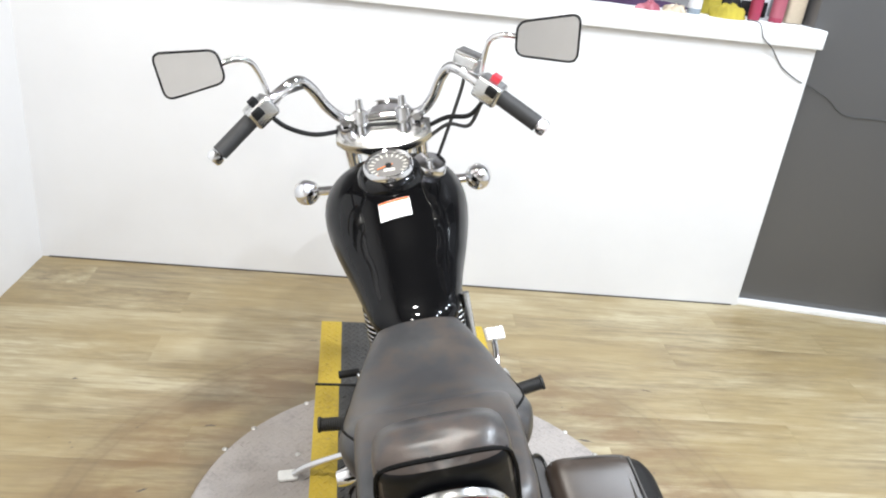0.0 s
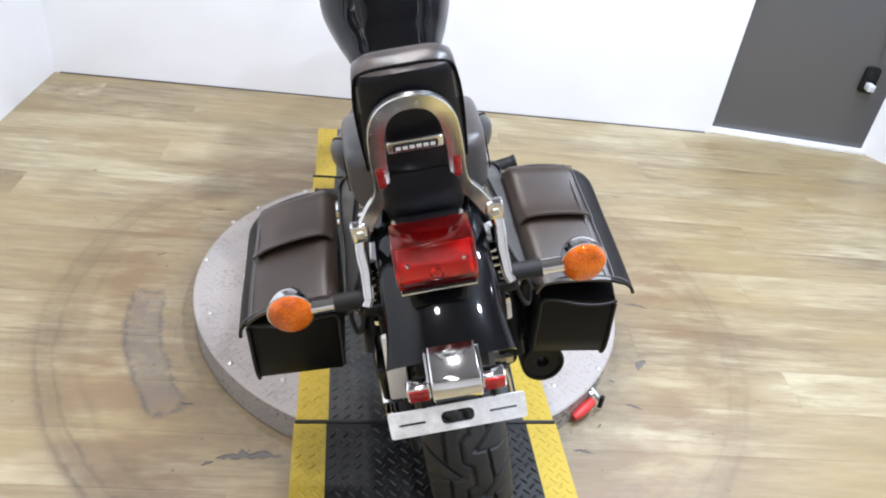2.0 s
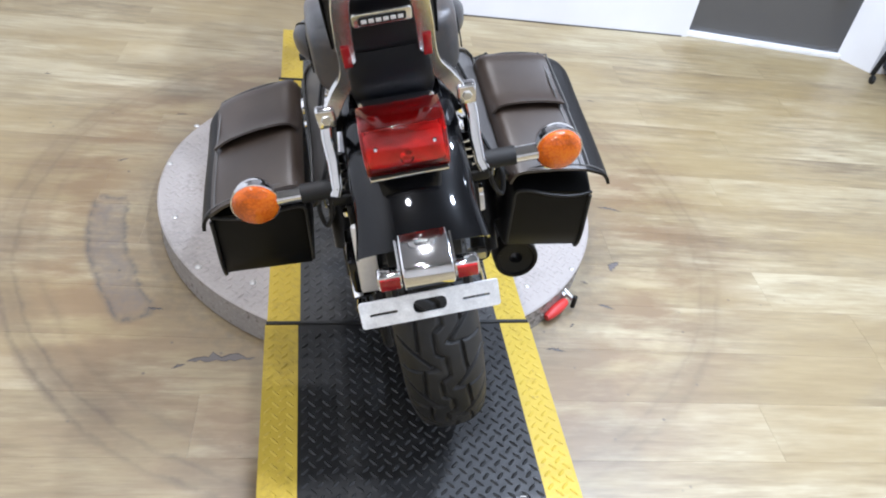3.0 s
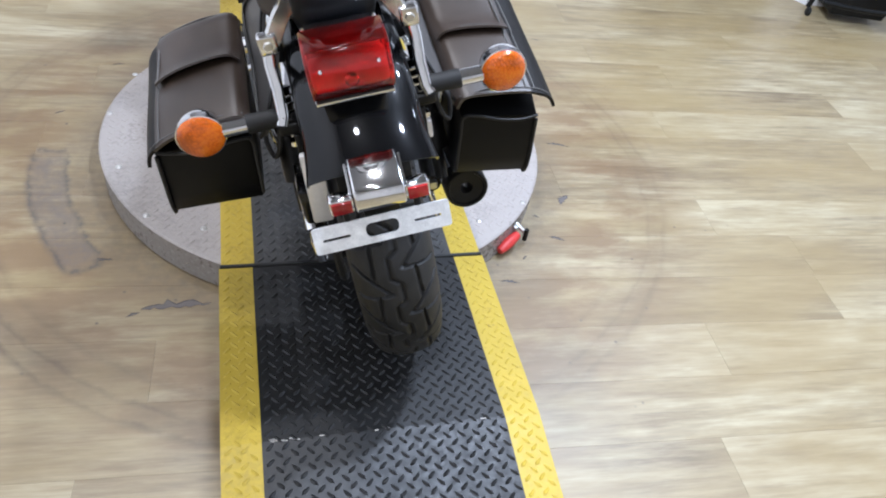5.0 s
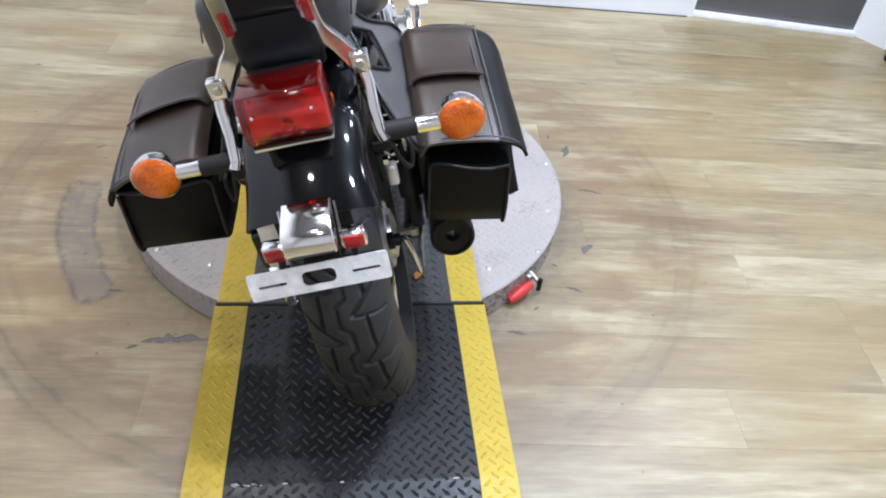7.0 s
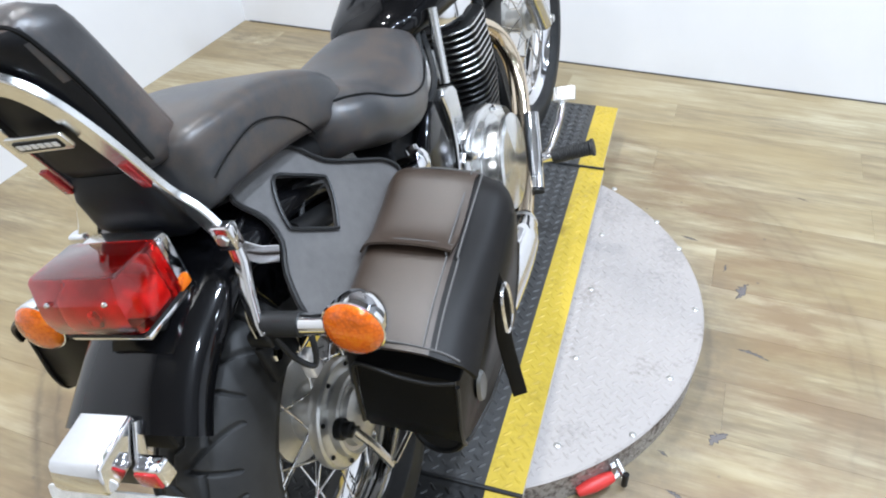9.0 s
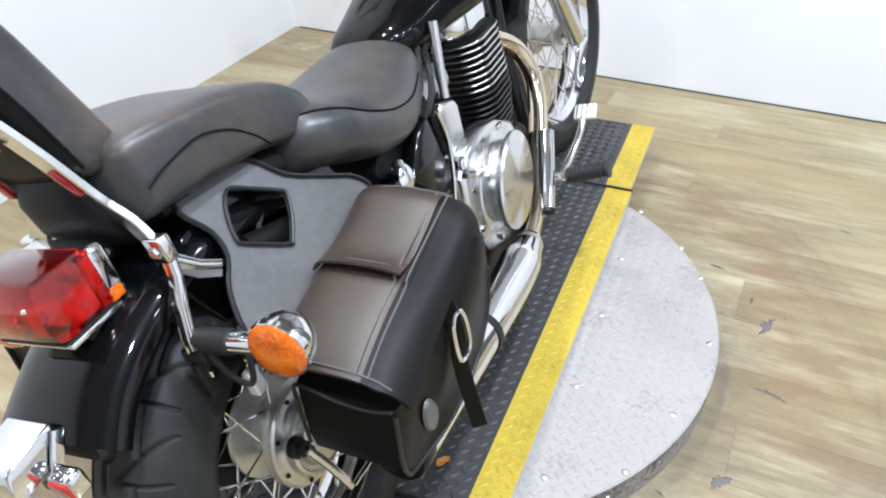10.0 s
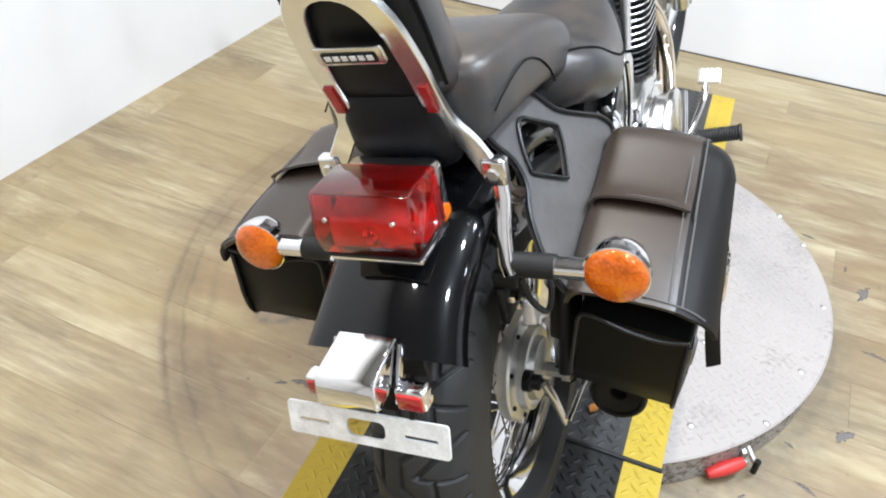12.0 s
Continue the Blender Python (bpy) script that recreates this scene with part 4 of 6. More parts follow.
# rear fender: a shell swept round the wheel
def fender_shell(centre, r, half, drop, a0, a1, steps, thick, flare=0.0, m=None):
    b = bmesh.new()
    rings = []
    for i in range(steps + 1):
        t = i / steps
        a = radians(a0 + (a1 - a0) * t)
        rr = r
        wide = 1 + flare * max(0, 1 - t * 7) ** 2
        ring = []
        n = 30
        for lay in (0, 1):
            rng_j = range(n + 1) if lay == 0 else range(n, -1, -1)
            for j in rng_j:
                u = -1 + 2 * j / n
                x = half * fsgn(math.sin(min(1.0, abs(u) * 1.18) * math.pi / 2), 0.95) * (1 if u >= 0 else -1)
                skirt = max(0.0, abs(u) * 1.18 - 1) / 0.18
                dz = drop * (0.75 * (1 - max(0.0, 1 - min(1.0, abs(x) / half) ** 2.0) ** 0.5) + 0.25 * skirt)
                q = rr - dz - thick * lay
                x *= (1 - 0.03 * lay) * wide
                ring.append((x, centre[0] + q * math.cos(a), centre[1] + q * math.sin(a)))
        rings.append(ring)
    loft(rings, bm=b)
    if m:
        b.transform(m)
    return b


fender = part("rear_fender", fender_shell((0.03, 0.29), 0.367, 0.082, 0.044, 132, 50, 44, 0.003, 0.09), M["paint"], bike, "gloss black rear fender", 55)
part("fender_bolt", lathe([(0, 0.003), (0.004, 0.003), (0.0055, 0.001), (0.0055, 0)], 12, pose(0.05, -0.202, 0.5565, 50)), M["chrome"], fender)
# chrome fender struts that carry the signals and the sissy bar
for s in (-1, 1):
    strut = part("fender_strut", sweep([Vector(q) for q in ((s * 0.106, -0.083, 0.566), (s * 0.101, -0.078, 0.578), (s * 0.099, -0.066, 0.61), (s * 0.1, -0.054, 0.642), (s * 0.096, -0.046, 0.674))], round_rect(0.017, 0.012, 0.005, 4), up=(0, -1, 0)), M["chrome"], bike, "chrome fender strut")
    part("strut_bracket", sweep([Vector(q) for q in ((s * 0.098, -0.05, 0.655), (s * 0.099, -0.025, 0.628), (s * 0.1, 0.0, 0.61))], round_rect(0.02, 0.007, 0.002, 2), up=(1, 0, 0)), M["chrome"], strut)
    part("knuckle", box(0.026, 0.016, 0.03, (s * 0.095, -0.05, 0.672), 0.004, 3, m=pose(0, 0, 0, 0, 0, 0)), M["chrome"], strut, "chrome knuckle below the hoop")
    part("strut_bolt", bolt_mesh(0.007, 0.004, pose(s * 0.095, -0.057, 0.672, 90)), M["steel"], strut)
    part("strut_foot", box(0.03, 0.014, 0.018, (s * 0.098, -0.078, 0.556), 0.004, 3), M["black_metal"], strut, "black foot under the stem")


# rear indicators
def indicator(x, y, z, s, r, stem_x, lens_back, name_label):
    stem = part("indicator", rod((stem_x, y, z), (x - s * r * 0.6, y, z), 0.0118, 16), M["chrome"], bike, name_label)
    shell = [(r * math.sin(t), -r * 1.15 * math.cos(t)) for t in [i * math.pi / 24 for i in range(13)]]
    d = 1 if lens_back else -1
    mm = pose(x, y, z, 90 if lens_back else -90)
    part("shell", lathe([(a, b) for a, b in shell] + [(r * 1.02, 0.0), (r * 1.02, 0.006), (r * 0.94, 0.007)], 32, mm), M["chrome"], stem, "round chrome indicator shell")
    dome = [(r * 0.97, 0.002), (r * 0.97, 0.008)] + [(r * 0.95 * math.cos(t), 0.008 + r * 0.36 * math.sin(t)) for t in [i * math.pi / 20 for i in range(1, 11)]]
    part("lens", lathe([(0 if c[0] < 1e-4 else c[0], c[1]) for c in dome], 32, mm), M["amber"], stem, "amber plastic lens")
    return stem


for s, x in ((-1, -0.216), (1, 0.214)):
    st = indicator(x, -0.072, 0.572, s, 0.0335, s * 0.15, True, "chrome rear indicator on a black stem")
    part("stem_sleeve", rod((s * 0.1, -0.072, 0.572), (s * 0.152, -0.072, 0.572), 0.0138, 16), M["rubber"], st, "black rubber stem sleeve")

# tail light
tail = part("tail_light", box(0.1, 0.04, 0.066, (0, -0.09, 0.668), 0.008, 3), M["chrome"], bike, "large square red tail light on a chrome base")
side = [(-0.093, 0.702), (-0.1, 0.706), (-0.156, 0.709), (-0.161, 0.705), (-0.169, 0.672), (-0.169, 0.66), (-0.164, 0.644), (-0.156, 0.64), (-0.093, 0.641)]
bm = prism(side, 0.106, 0.003, "x", 2)
# added sheet: makes the lens top read darker than its rear face
part("top_panel", box(0.098, 0.054, 0.002, (0, -0.127, 0.7035), 0.0008), M["wine"], tail, "dark red sheet added to darken the top of the lens")
part("lens", bm, M["red"], tail, "translucent red lens")
part("reflector_bowl", box(0.094, 0.036, 0.03, (0, -0.122, 0.657), 0.006, 3), M["lamp_white"], tail, "pale reflector inside the lens")
part("bulb", lathe([(0, 0.016), (0.006, 0.0145), (0.009, 0.01), (0.008, 0.003), (0.005, 0)], 16, pose(0.0, -0.14, 0.658, 90)), M["chrome"], tail)
for s in (-1, 1):
    part("screw", lathe([(0, 0.003), (0.002, 0.003), (0.0032, 0.001), (0.0032, 0)], 12, pose(s * 0.036, -0.1665, 0.684, 77)), M["chrome"], tail)
    part("side_marker", box(0.006, 0.018, 0.013, (s * 0.05, -0.088, 0.645), 0.002), M["amber"], tail, "small amber window in the base")
part("gasket", box(0.1, 0.07, 0.004, (0, -0.126, 0.6375), 0.0015), M["rubber"], tail)
part("foot", box(0.102, 0.07, 0.007, (0, -0.122, 0.632), 0.002), M["chrome"], tail, "chrome lip under the lens")
part("foot", box(0.08, 0.05, 0.022, (0, -0.105, 0.618), 0.004), M["black_metal"], tail, "black foot on the fender")

# plate bracket with its lamp and reflectors
PLATE = pose(-0.005, -0.249, 0.491, -18, 0, 0)


def bracket_mesh():
    b = bmesh.new()
    W, H, T = 0.183, 0.038, 0.0025
    edges = []
    loops = [(0, 0, round_rect(W, H, 0.004, 3)), (0, 0, round_rect(0.044, 0.02, 0.0075, 4)), (-0.061, -0.001, round_rect(0.037, 0.0046, 0.002, 2)), (0.061, -0.001, round_rect(0.037, 0.0046, 0.002, 2))]
    for cu, cv, loop_pts in loops:
        vs = [b.verts.new((cu + u, 0, cv + v)) for u, v in loop_pts]
        edges += [b.edges.new((vs[i], vs[(i + 1) % len(vs)])) for i in range(len(vs))]
    bmesh.ops.triangle_fill(b, edges=edges, use_beauty=True)
    bmesh.ops.recalc_face_normals(b, faces=b.faces)
    bmesh.ops.solidify(b, geom=b.faces[:], thickness=T)
    b.transform(PLATE)
    return b


bracket = part("plate_bracket", bracket_mesh(), M["plate_white"], bike, "bare metal number plate bracket with slots", 0)
part("hanger", box(0.05, 0.006, 0.04, (0.0, -0.222, 0.513), 0.002), M["black_metal"], bracket, "black hanger plate")
plamp = part("plate_lamp", prism([(-0.206, 0.545), (-0.206, 0.579), (-0.209, 0.5812), (-0.26, 0.5752), (-0.265, 0.5715), (-0.272, 0.551), (-0.27, 0.543), (-0.262, 0.54)], 0.064, 0.003, "x", 3), M["chrome"], bike, "boxy chrome plate lamp housing")
part("lens", box(0.046, 0.03, 0.006, (0, -0.243, 0.538), 0.002), M["white_paint"], plamp, "clear lamp window")
for s in (-1, 1):
    part("side_rail", sweep([Vector(q) for q in ((s * 0.035, -0.206, 0.572), (s * 0.0355, -0.222, 0.55), (s * 0.036, -0.238, 0.525))], round_rect(0.014, 0.0035, 0.001, 2), up=(1, 0, 0)), M["chrome"], plamp, "flat chrome side rail")
part("inner_guard", box(0.1, 0.006, 0.036, (0, -0.198, 0.541), 0.002), M["plastic"], plamp, "black inner mudguard behind the lamp")
for s in (-1, 1):
    part("reflector_frame", box(0.032, 0.02, 0.026, (s * 0.05, -0.232, 0.532), 0.004, 3), M["chrome"], bracket, "chrome reflector housing")
    part("reflector", box(0.027, 0.006, 0.019, (s * 0.05, -0.242, 0.5315), 0.002), M["reflector"], bracket, "small red reflector")
    part("bracket_arm", rod((s * 0.047, -0.236, 0.52), (s * 0.047, -0.243, 0.5), 0.005, 10), M["black_metal"], bracket)

# sissy bar and backrest
loop = [(0.093, -0.05, 0.668), (0.073, -0.047, 0.7), (0.053, -0.056, 0.735), (0.049, -0.083, 0.80), (0.043, -0.106, 0.85), (0.027, -0.119, 0.878), (0.0, -0.123, 0.887)]
path = smooth_path(loop + [(-x, y, z) for x, y, z in loop[-2::-1]], 6)
sissy = part("sissy_bar", sweep(path, round_rect(0.0225, 0.009, 0.0012, 1), up=(0, -1, -0.36)), M["satin_chrome"], bike, "chrome sissy bar hoop", 20)
# the hoop's flat face looks back
part("emblem_plate", prism(round_rect(0.07, 0.021, 0.004, 3), 0.004, 0.001, "y"), M["alloy"], sissy, "brushed emblem plate across the hoop").matrix_basis = pose(0, -0.104, 0.82, 24)
part("emblem_field", prism(round_rect(0.056, 0.012, 0.002, 2), 0.0016, 0.0004, "y"), M["plastic"], sissy, "black emblem field").matrix_basis = pose(0, -0.1062, 0.819, 24)
bar = None
for i in range(6):
    mm = pose(0, -0.1072, 0.8186, 24) @ Matrix.Translation(((i - 2.5) * 0.0086, 0, 0))
    if bar is None:
        bar = part("emblem_bar", box(0.0064, 0.0012, 0.006, (0, 0, 0), 0.0004), M["plate_white"], sissy, "raised silver bar")
        bar.matrix_basis = mm
    else:
        again(bar, mm)
for s in (-1, 1):
    part("reflector", box(0.011, 0.003, 0.036, (0, 0, 0), 0.001), M["reflector"], sissy, "narrow red reflector").matrix_basis = pose(s * 0.0505, -0.0735, 0.762, 22, 0, 0)
    part("bolt", bolt_mesh(0.006, 0.006, pose(s * 0.088, -0.052, 0.678, 0, s * 90)), M["chrome"], sissy)
part("back_plate", prism([(-0.045, 0.0), (0.045, 0.0), (0.046, 0.13), (0.036, 0.162), (0.015, 0.174), (-0.015, 0.174), (-0.036, 0.162), (-0.046, 0.13)], 0.006, 0.001, "y"), M["pad"], sissy, "black backing plate").matrix_basis = pose(0, -0.034, 0.705, 22)

pad_rows = []
for t in [i / 14 for i in range(15)]:
    z, yb = 0.748 + 0.185 * t, -0.026 - 0.062 * t
    edge = math.sqrt(max(0.0, 1 - (2 * t - 1) ** 8))
    half = 0.045 + (0.027 - 0.01 * t) * edge
    deep = 0.012 + 0.029 * edge
    pad_rows.append([(half * fsgn(math.cos(a), 0.55), yb + deep * fsgn(math.sin(a), 0.6), z) for a in [2 * math.pi * k / 28 for k in range(28)]])
pad = part("backrest_pad", loft(pad_rows), [M["cushion"], M["pad"]], sissy, "padded grey-black vinyl backrest with a black rear panel", 60)
for poly in pad.data.polygons:
    if poly.normal.y < -0.6 and poly.normal.z < 0.35:
        poly.material_index = 1
part("piping", tube([(-0.0655, -0.058, 0.77), (-0.066, -0.08, 0.84), (-0.062, -0.1, 0.895), (-0.05, -0.11, 0.921), (0.0, -0.113, 0.926), (0.05, -0.11, 0.921), (0.062, -0.1, 0.895), (0.066, -0.08, 0.84), (0.0655, -0.058, 0.77)], 0.0022, 6), M["seam_black"], pad)
part("backrest_tail", loft([[(h * fsgn(math.cos(a), 0.6), y + dp * fsgn(math.sin(a), 0.7), z) for a in [2 * math.pi * k / 24 for k in range(24)]] for h, y, dp, z in ((0.035, -0.02, 0.012, 0.662), (0.052, -0.03, 0.022, 0.675), (0.056, -0.045, 0.024, 0.70), (0.054, -0.056, 0.018, 0.735), (0.045, -0.06, 0.008, 0.762))]), M["pad"], sissy, "soft black vinyl flap below the backrest", 60)


# seats
def seat_body(rows, steps, sharp_top, sharp_low, waist):
    rings = []
    y0, y1 = rows[0][0], rows[-1][0]
    for i in range(steps + 1):
        y = y0 + (y1 - y0) * i / steps
        half, top, low = lerp_table(rows, y)
        rings.append(section(y, half, top, low, 44, sharp_top, sharp_low, waist=waist))
    return loft(rings)


rider_rows = [(0.18, 0.085, 0.675, 0.61), (0.2, 0.122, 0.7, 0.602), (0.25, 0.142, 0.696, 0.59), (0.31, 0.145, 0.672, 0.56), (0.37, 0.14, 0.655, 0.537), (0.44, 0.127, 0.651, 0.52), (0.5, 0.109, 0.658, 0.518), (0.55, 0.09, 0.66, 0.528), (0.58, 0.072, 0.652, 0.548), (0.594, 0.04, 0.636, 0.58)]
rider = part("rider_seat", seat_body(rider_rows, 40, 2.3, 3.0, 0.55), M["seat"], bike, "smooth grey-black vinyl rider seat", 60)
pass_rows = [(-0.045, 0.05, 0.755, 0.7), (-0.035, 0.085, 0.776, 0.69), (-0.01, 0.097, 0.783, 0.69), (0.06, 0.102, 0.777, 0.685), (0.14, 0.106, 0.761, 0.672), (0.2, 0.107, 0.739, 0.655), (0.235, 0.104, 0.714, 0.645), (0.25, 0.095, 0.694, 0.645), (0.258, 0.07, 0.68, 0.65)]
pillion = part("passenger_seat", seat_body(pass_rows, 40, 6.5, 5.0, 0.45), M["seat"], bike, "smooth grey-black vinyl passenger seat", 60)
for s in (-1, 1):
    pts = []
    for i in range(19):
        y = 0.2 + 0.33 * i / 18
        half, top, low = lerp_table(rider_rows, y)
        z = low + (top - low) * (0.86 - 0.3 * math.sin(math.pi / 2 * i / 18))
        zc = low + (top - low) * 0.55
        pts.append((s * (half * max(0.0, 1 - ((z - zc) / (top - zc)) ** 2.3) ** (1 / 2.3) + 0.0005), y, z))
    part("piping", tube(pts, 0.0018, 6), M["seam_black"], rider, "dark piping along the seat edge")
    pts = [(s * 0.0975, -0.03, 0.728), (s * 0.1, -0.005, 0.736), (s * 0.1035, 0.05, 0.742), (s * 0.1053, 0.095, 0.727), (s * 0.106, 0.13, 0.7), (s * 0.1045, 0.15, 0.675)]
    part("seam", tube(pts, 0.0011, 6), M["seam_black"], pillion)
part("seat_pan", seat_body([(0.0, 0.06, 0.7, 0.67), (0.2, 0.085, 0.66, 0.61), (0.4, 0.08, 0.57, 0.53), (0.56, 0.05, 0.58, 0.55)], 14, 3, 3, 0.5), M["plastic"], bike)

# fuel tank with its instruments
tank_rows = [(0.535, 0.035, 0.655, 0.63), (0.55, 0.062, 0.667, 0.618), (0.58, 0.08, 0.678, 0.61), (0.64, 0.094, 0.694, 0.602), (0.72, 0.111, 0.717, 0.597), (0.8, 0.131, 0.747, 0.594), (0.88, 0.149, 0.776, 0.593), (0.95, 0.161, 0.794, 0.597), (1.01, 0.16, 0.803, 0.6), (1.05, 0.145, 0.8, 0.62), (1.075, 0.114, 0.788, 0.645), (1.09, 0.06, 0.765, 0.68)]
tank = part("fuel_tank", seat_body(tank_rows, 48, 2.2, 2.6, 0.46), M["tank_paint"], bike, "gloss black teardrop fuel tank", 60)
SPD = pose(0.0, 0.942, 0.79, 16) @ Matrix.Scale(1.1, 4)
part("gauge_base", lathe([(0.066, -0.01), (0.064, 0.008), (0.058, 0.016), (0.05, 0.02)], 40, SPD), M["paint"], tank, "black gauge surround")
part("gauge_bezel", lathe([(0.05, 0.012), (0.05, 0.026), (0.046, 0.031), (0.042, 0.029), (0.041, 0.024)], 40, SPD), M["chrome"], tank, "chrome gauge bezel")
part("gauge_dial", lathe([(0, 0.0225), (0.042, 0.0225)], 40, SPD), M["dial"], tank, "grey speedometer dial")
tick = None
for i in range(15):
    a = radians(220 - i * 260 / 14)
    mm = SPD @ Matrix.Translation((0.034 * math.cos(a), 0.034 * math.sin(a), 0.0232)) @ Matrix.Rotation(a, 4, "Z")
    if tick is None:
        tick = part("dial_mark", box(0.009, 0.0022, 0.0006), M["cream"], tank)
        tick.matrix_basis = mm
    else:
        again(tick, mm)
part("needle", box(0.034, 0.0022, 0.0008, (0.008, 0, 0.0006), m=SPD @ Matrix.Translation((0, 0, 0.0236)) @ Matrix.Rotation(radians(200), 4, "Z")), M["needle"], tank, "orange gauge needle")
part("needle_hub", lathe([(0.006, 0.023), (0.006, 0.026), (0, 0.027)], 16, SPD), M["plastic"], tank)
part("odometer", box(0.022, 0.008, 0.0008, (0, -0.014, 0.0232), m=SPD), M["cream"], tank)
CAP = pose(0.088, 0.962, 0.784, 14, 12)
cap = part("fuel_cap", lathe([(0.038, -0.004), (0.038, 0.014), (0.035, 0.018), (0.014, 0.02), (0, 0.021)], 36, CAP), M["chrome"], tank, "chrome fuel filler cap")
part("cap_lock", box(0.02, 0.007, 0.004, (0, 0, 0.0215), 0.001, m=CAP @ pose(0, 0, 0, 0, 0, 30)), M["steel"], tank)


def tank_top(x, y):
    half, top, low = lerp_table(tank_rows, y)
    zc = low + (top - low) * 0.46
    return zc + (top - zc) * max(0.0, 1 - (abs(x) / half) ** 2.2) ** (1 / 2.2)


def tank_label(x0, x1, y0, y1, lift):
    bm = bmesh.new()
    rows = [[bm.verts.new((x0 + (x1 - x0) * i / 8, y0 + (y1 - y0) * j / 6 + 0.12 * (x0 + (x1 - x0) * i / 8), tank_top(x0 + (x1 - x0) * i / 8, y0 + (y1 - y0) * j / 6 + 0.12 * (x0 + (x1 - x0) * i / 8)) + lift)) for i in range(9)] for j in range(7)]
    for a, b in zip(rows, rows[1:]):
        for i in range(8):
            bm.faces.new((a[i], a[i + 1], b[i + 1], b[i]))
    return bm


part("warning_label", tank_label(-0.036, 0.031, 0.802, 0.854, 0.0006), M["white_paint"], tank, "white paper warning label")
part("label_bar", tank_label(-0.035, 0.03, 0.847, 0.853, 0.0011), M["orange_print"], tank, "orange header bar of the label")
for k in range(5):
    part("label_bar", tank_label(-0.031, 0.026 - 0.006 * (k % 2), 0.809 + 0.0075 * k, 0.8103 + 0.0075 * k, 0.0011), M["grey_print"], tank)
part("frame_neck", tube([(0, 1.13, 0.72), (0, 0.98, 0.66), (0, 0.7, 0.575), (0, 0.45, 0.54)], 0.024, 14), M["black_metal"], bike, "black backbone tube")

# fork, clamps, headlight
FD = Vector((0, math.sin(rk), -math.cos(rk)))  # down the fork
AXLE = Vector((0, WB, 0.325))
TOP = AXLE - FD * 0.60
for s in (-1, 1):
    off = Vector((s * 0.082, -0.012, 0))
    steered("fork_tube", rod(TOP + off - FD * 0.03, AXLE + off - FD * 0.28, 0.0185, 20), M["chrome"], "chrome fork tube")
    low = steered("fork_lower", lathe([(0, 0), (0.024, 0.0), (0.026, 0.01), (0.026, 0.27), (0.0285, 0.275), (0.0285, 0.3), (0.022, 0.303)], 24, between(AXLE + off + FD * 0.012, AXLE + off - FD * 0.3)), M["alloy"], "polished alloy fork lower")
    steered("fork_cap", lathe([(0, 0.012), (0.012, 0.012), (0.014, 0), (0.02, 0)], 6, between(TOP + off - FD * 0.03, TOP + off - FD * 0.06)), M["chrome"], parent=low)
steered("front_axle", rod(AXLE + Vector((-0.11, 0, 0)), AXLE + Vector((0.11, 0, 0)), 0.01), M["steel"])
outline = [(-0.112, -0.028), (-0.088, -0.05), (-0.035, -0.066), (0.035, -0.066), (0.088, -0.05), (0.112, -0.028), (0.112, 0.02), (0.06, 0.035), (-0.06, 0.035), (-0.112, 0.02)]
bm = prism(outline, 0.026, 0.006, "z")
bm.transform(Matrix.Translation((0, -0.0, 0.0)) @ Matrix.Translation(TOP + Vector((0, 0, 0.0))) @ Matrix.Rotation(rk * 0.9, 4, "X"))
steered("top_clamp", bm, M["alloy"], "polished chrome top fork clamp")
bm = prism(outline, 0.03, 0.006, "z")
bm.transform(Matrix.Translation(TOP + FD * 0.17) @ Matrix.Rotation(rk * 0.9, 4, "X"))
steered("lower_clamp", bm, M["alloy"], "polished lower fork clamp")
LC = TOP + FD * 0.09 + Vector((0, 0.12, 0.01))
head = steered("headlight", lathe([(0, -0.09), (0.03, -0.086), (0.06, -0.06), (0.078, -0.02), (0.082, 0.03), (0.088, 0.035), (0.088, 0.05), (0.08, 0.055)], 40, Matrix.Translation(LC) @ AXIS_Y), M["chrome"], "chrome headlight bowl")
steered("glass", lathe([(0.08, 0.05), (0.05, 0.06), (0, 0.064)], 32, Matrix.Translation(LC) @ AXIS_Y), M["mirror"], "headlight glass", head)
for s in (-1, 1):
    bm = bmesh.new()
    st = indicator(s * 0.219, 1.188, 0.672, s, 0.033, s * 0.1, False, "chrome front indicator")
    st.matrix_basis = STEER
part("front_fender", fender_shell((WB, 0.325), 0.342, 0.068, 0.06, 150, 30, 40, 0.003, m=STEER), M["paint"], bike, "gloss black front fender", 55)

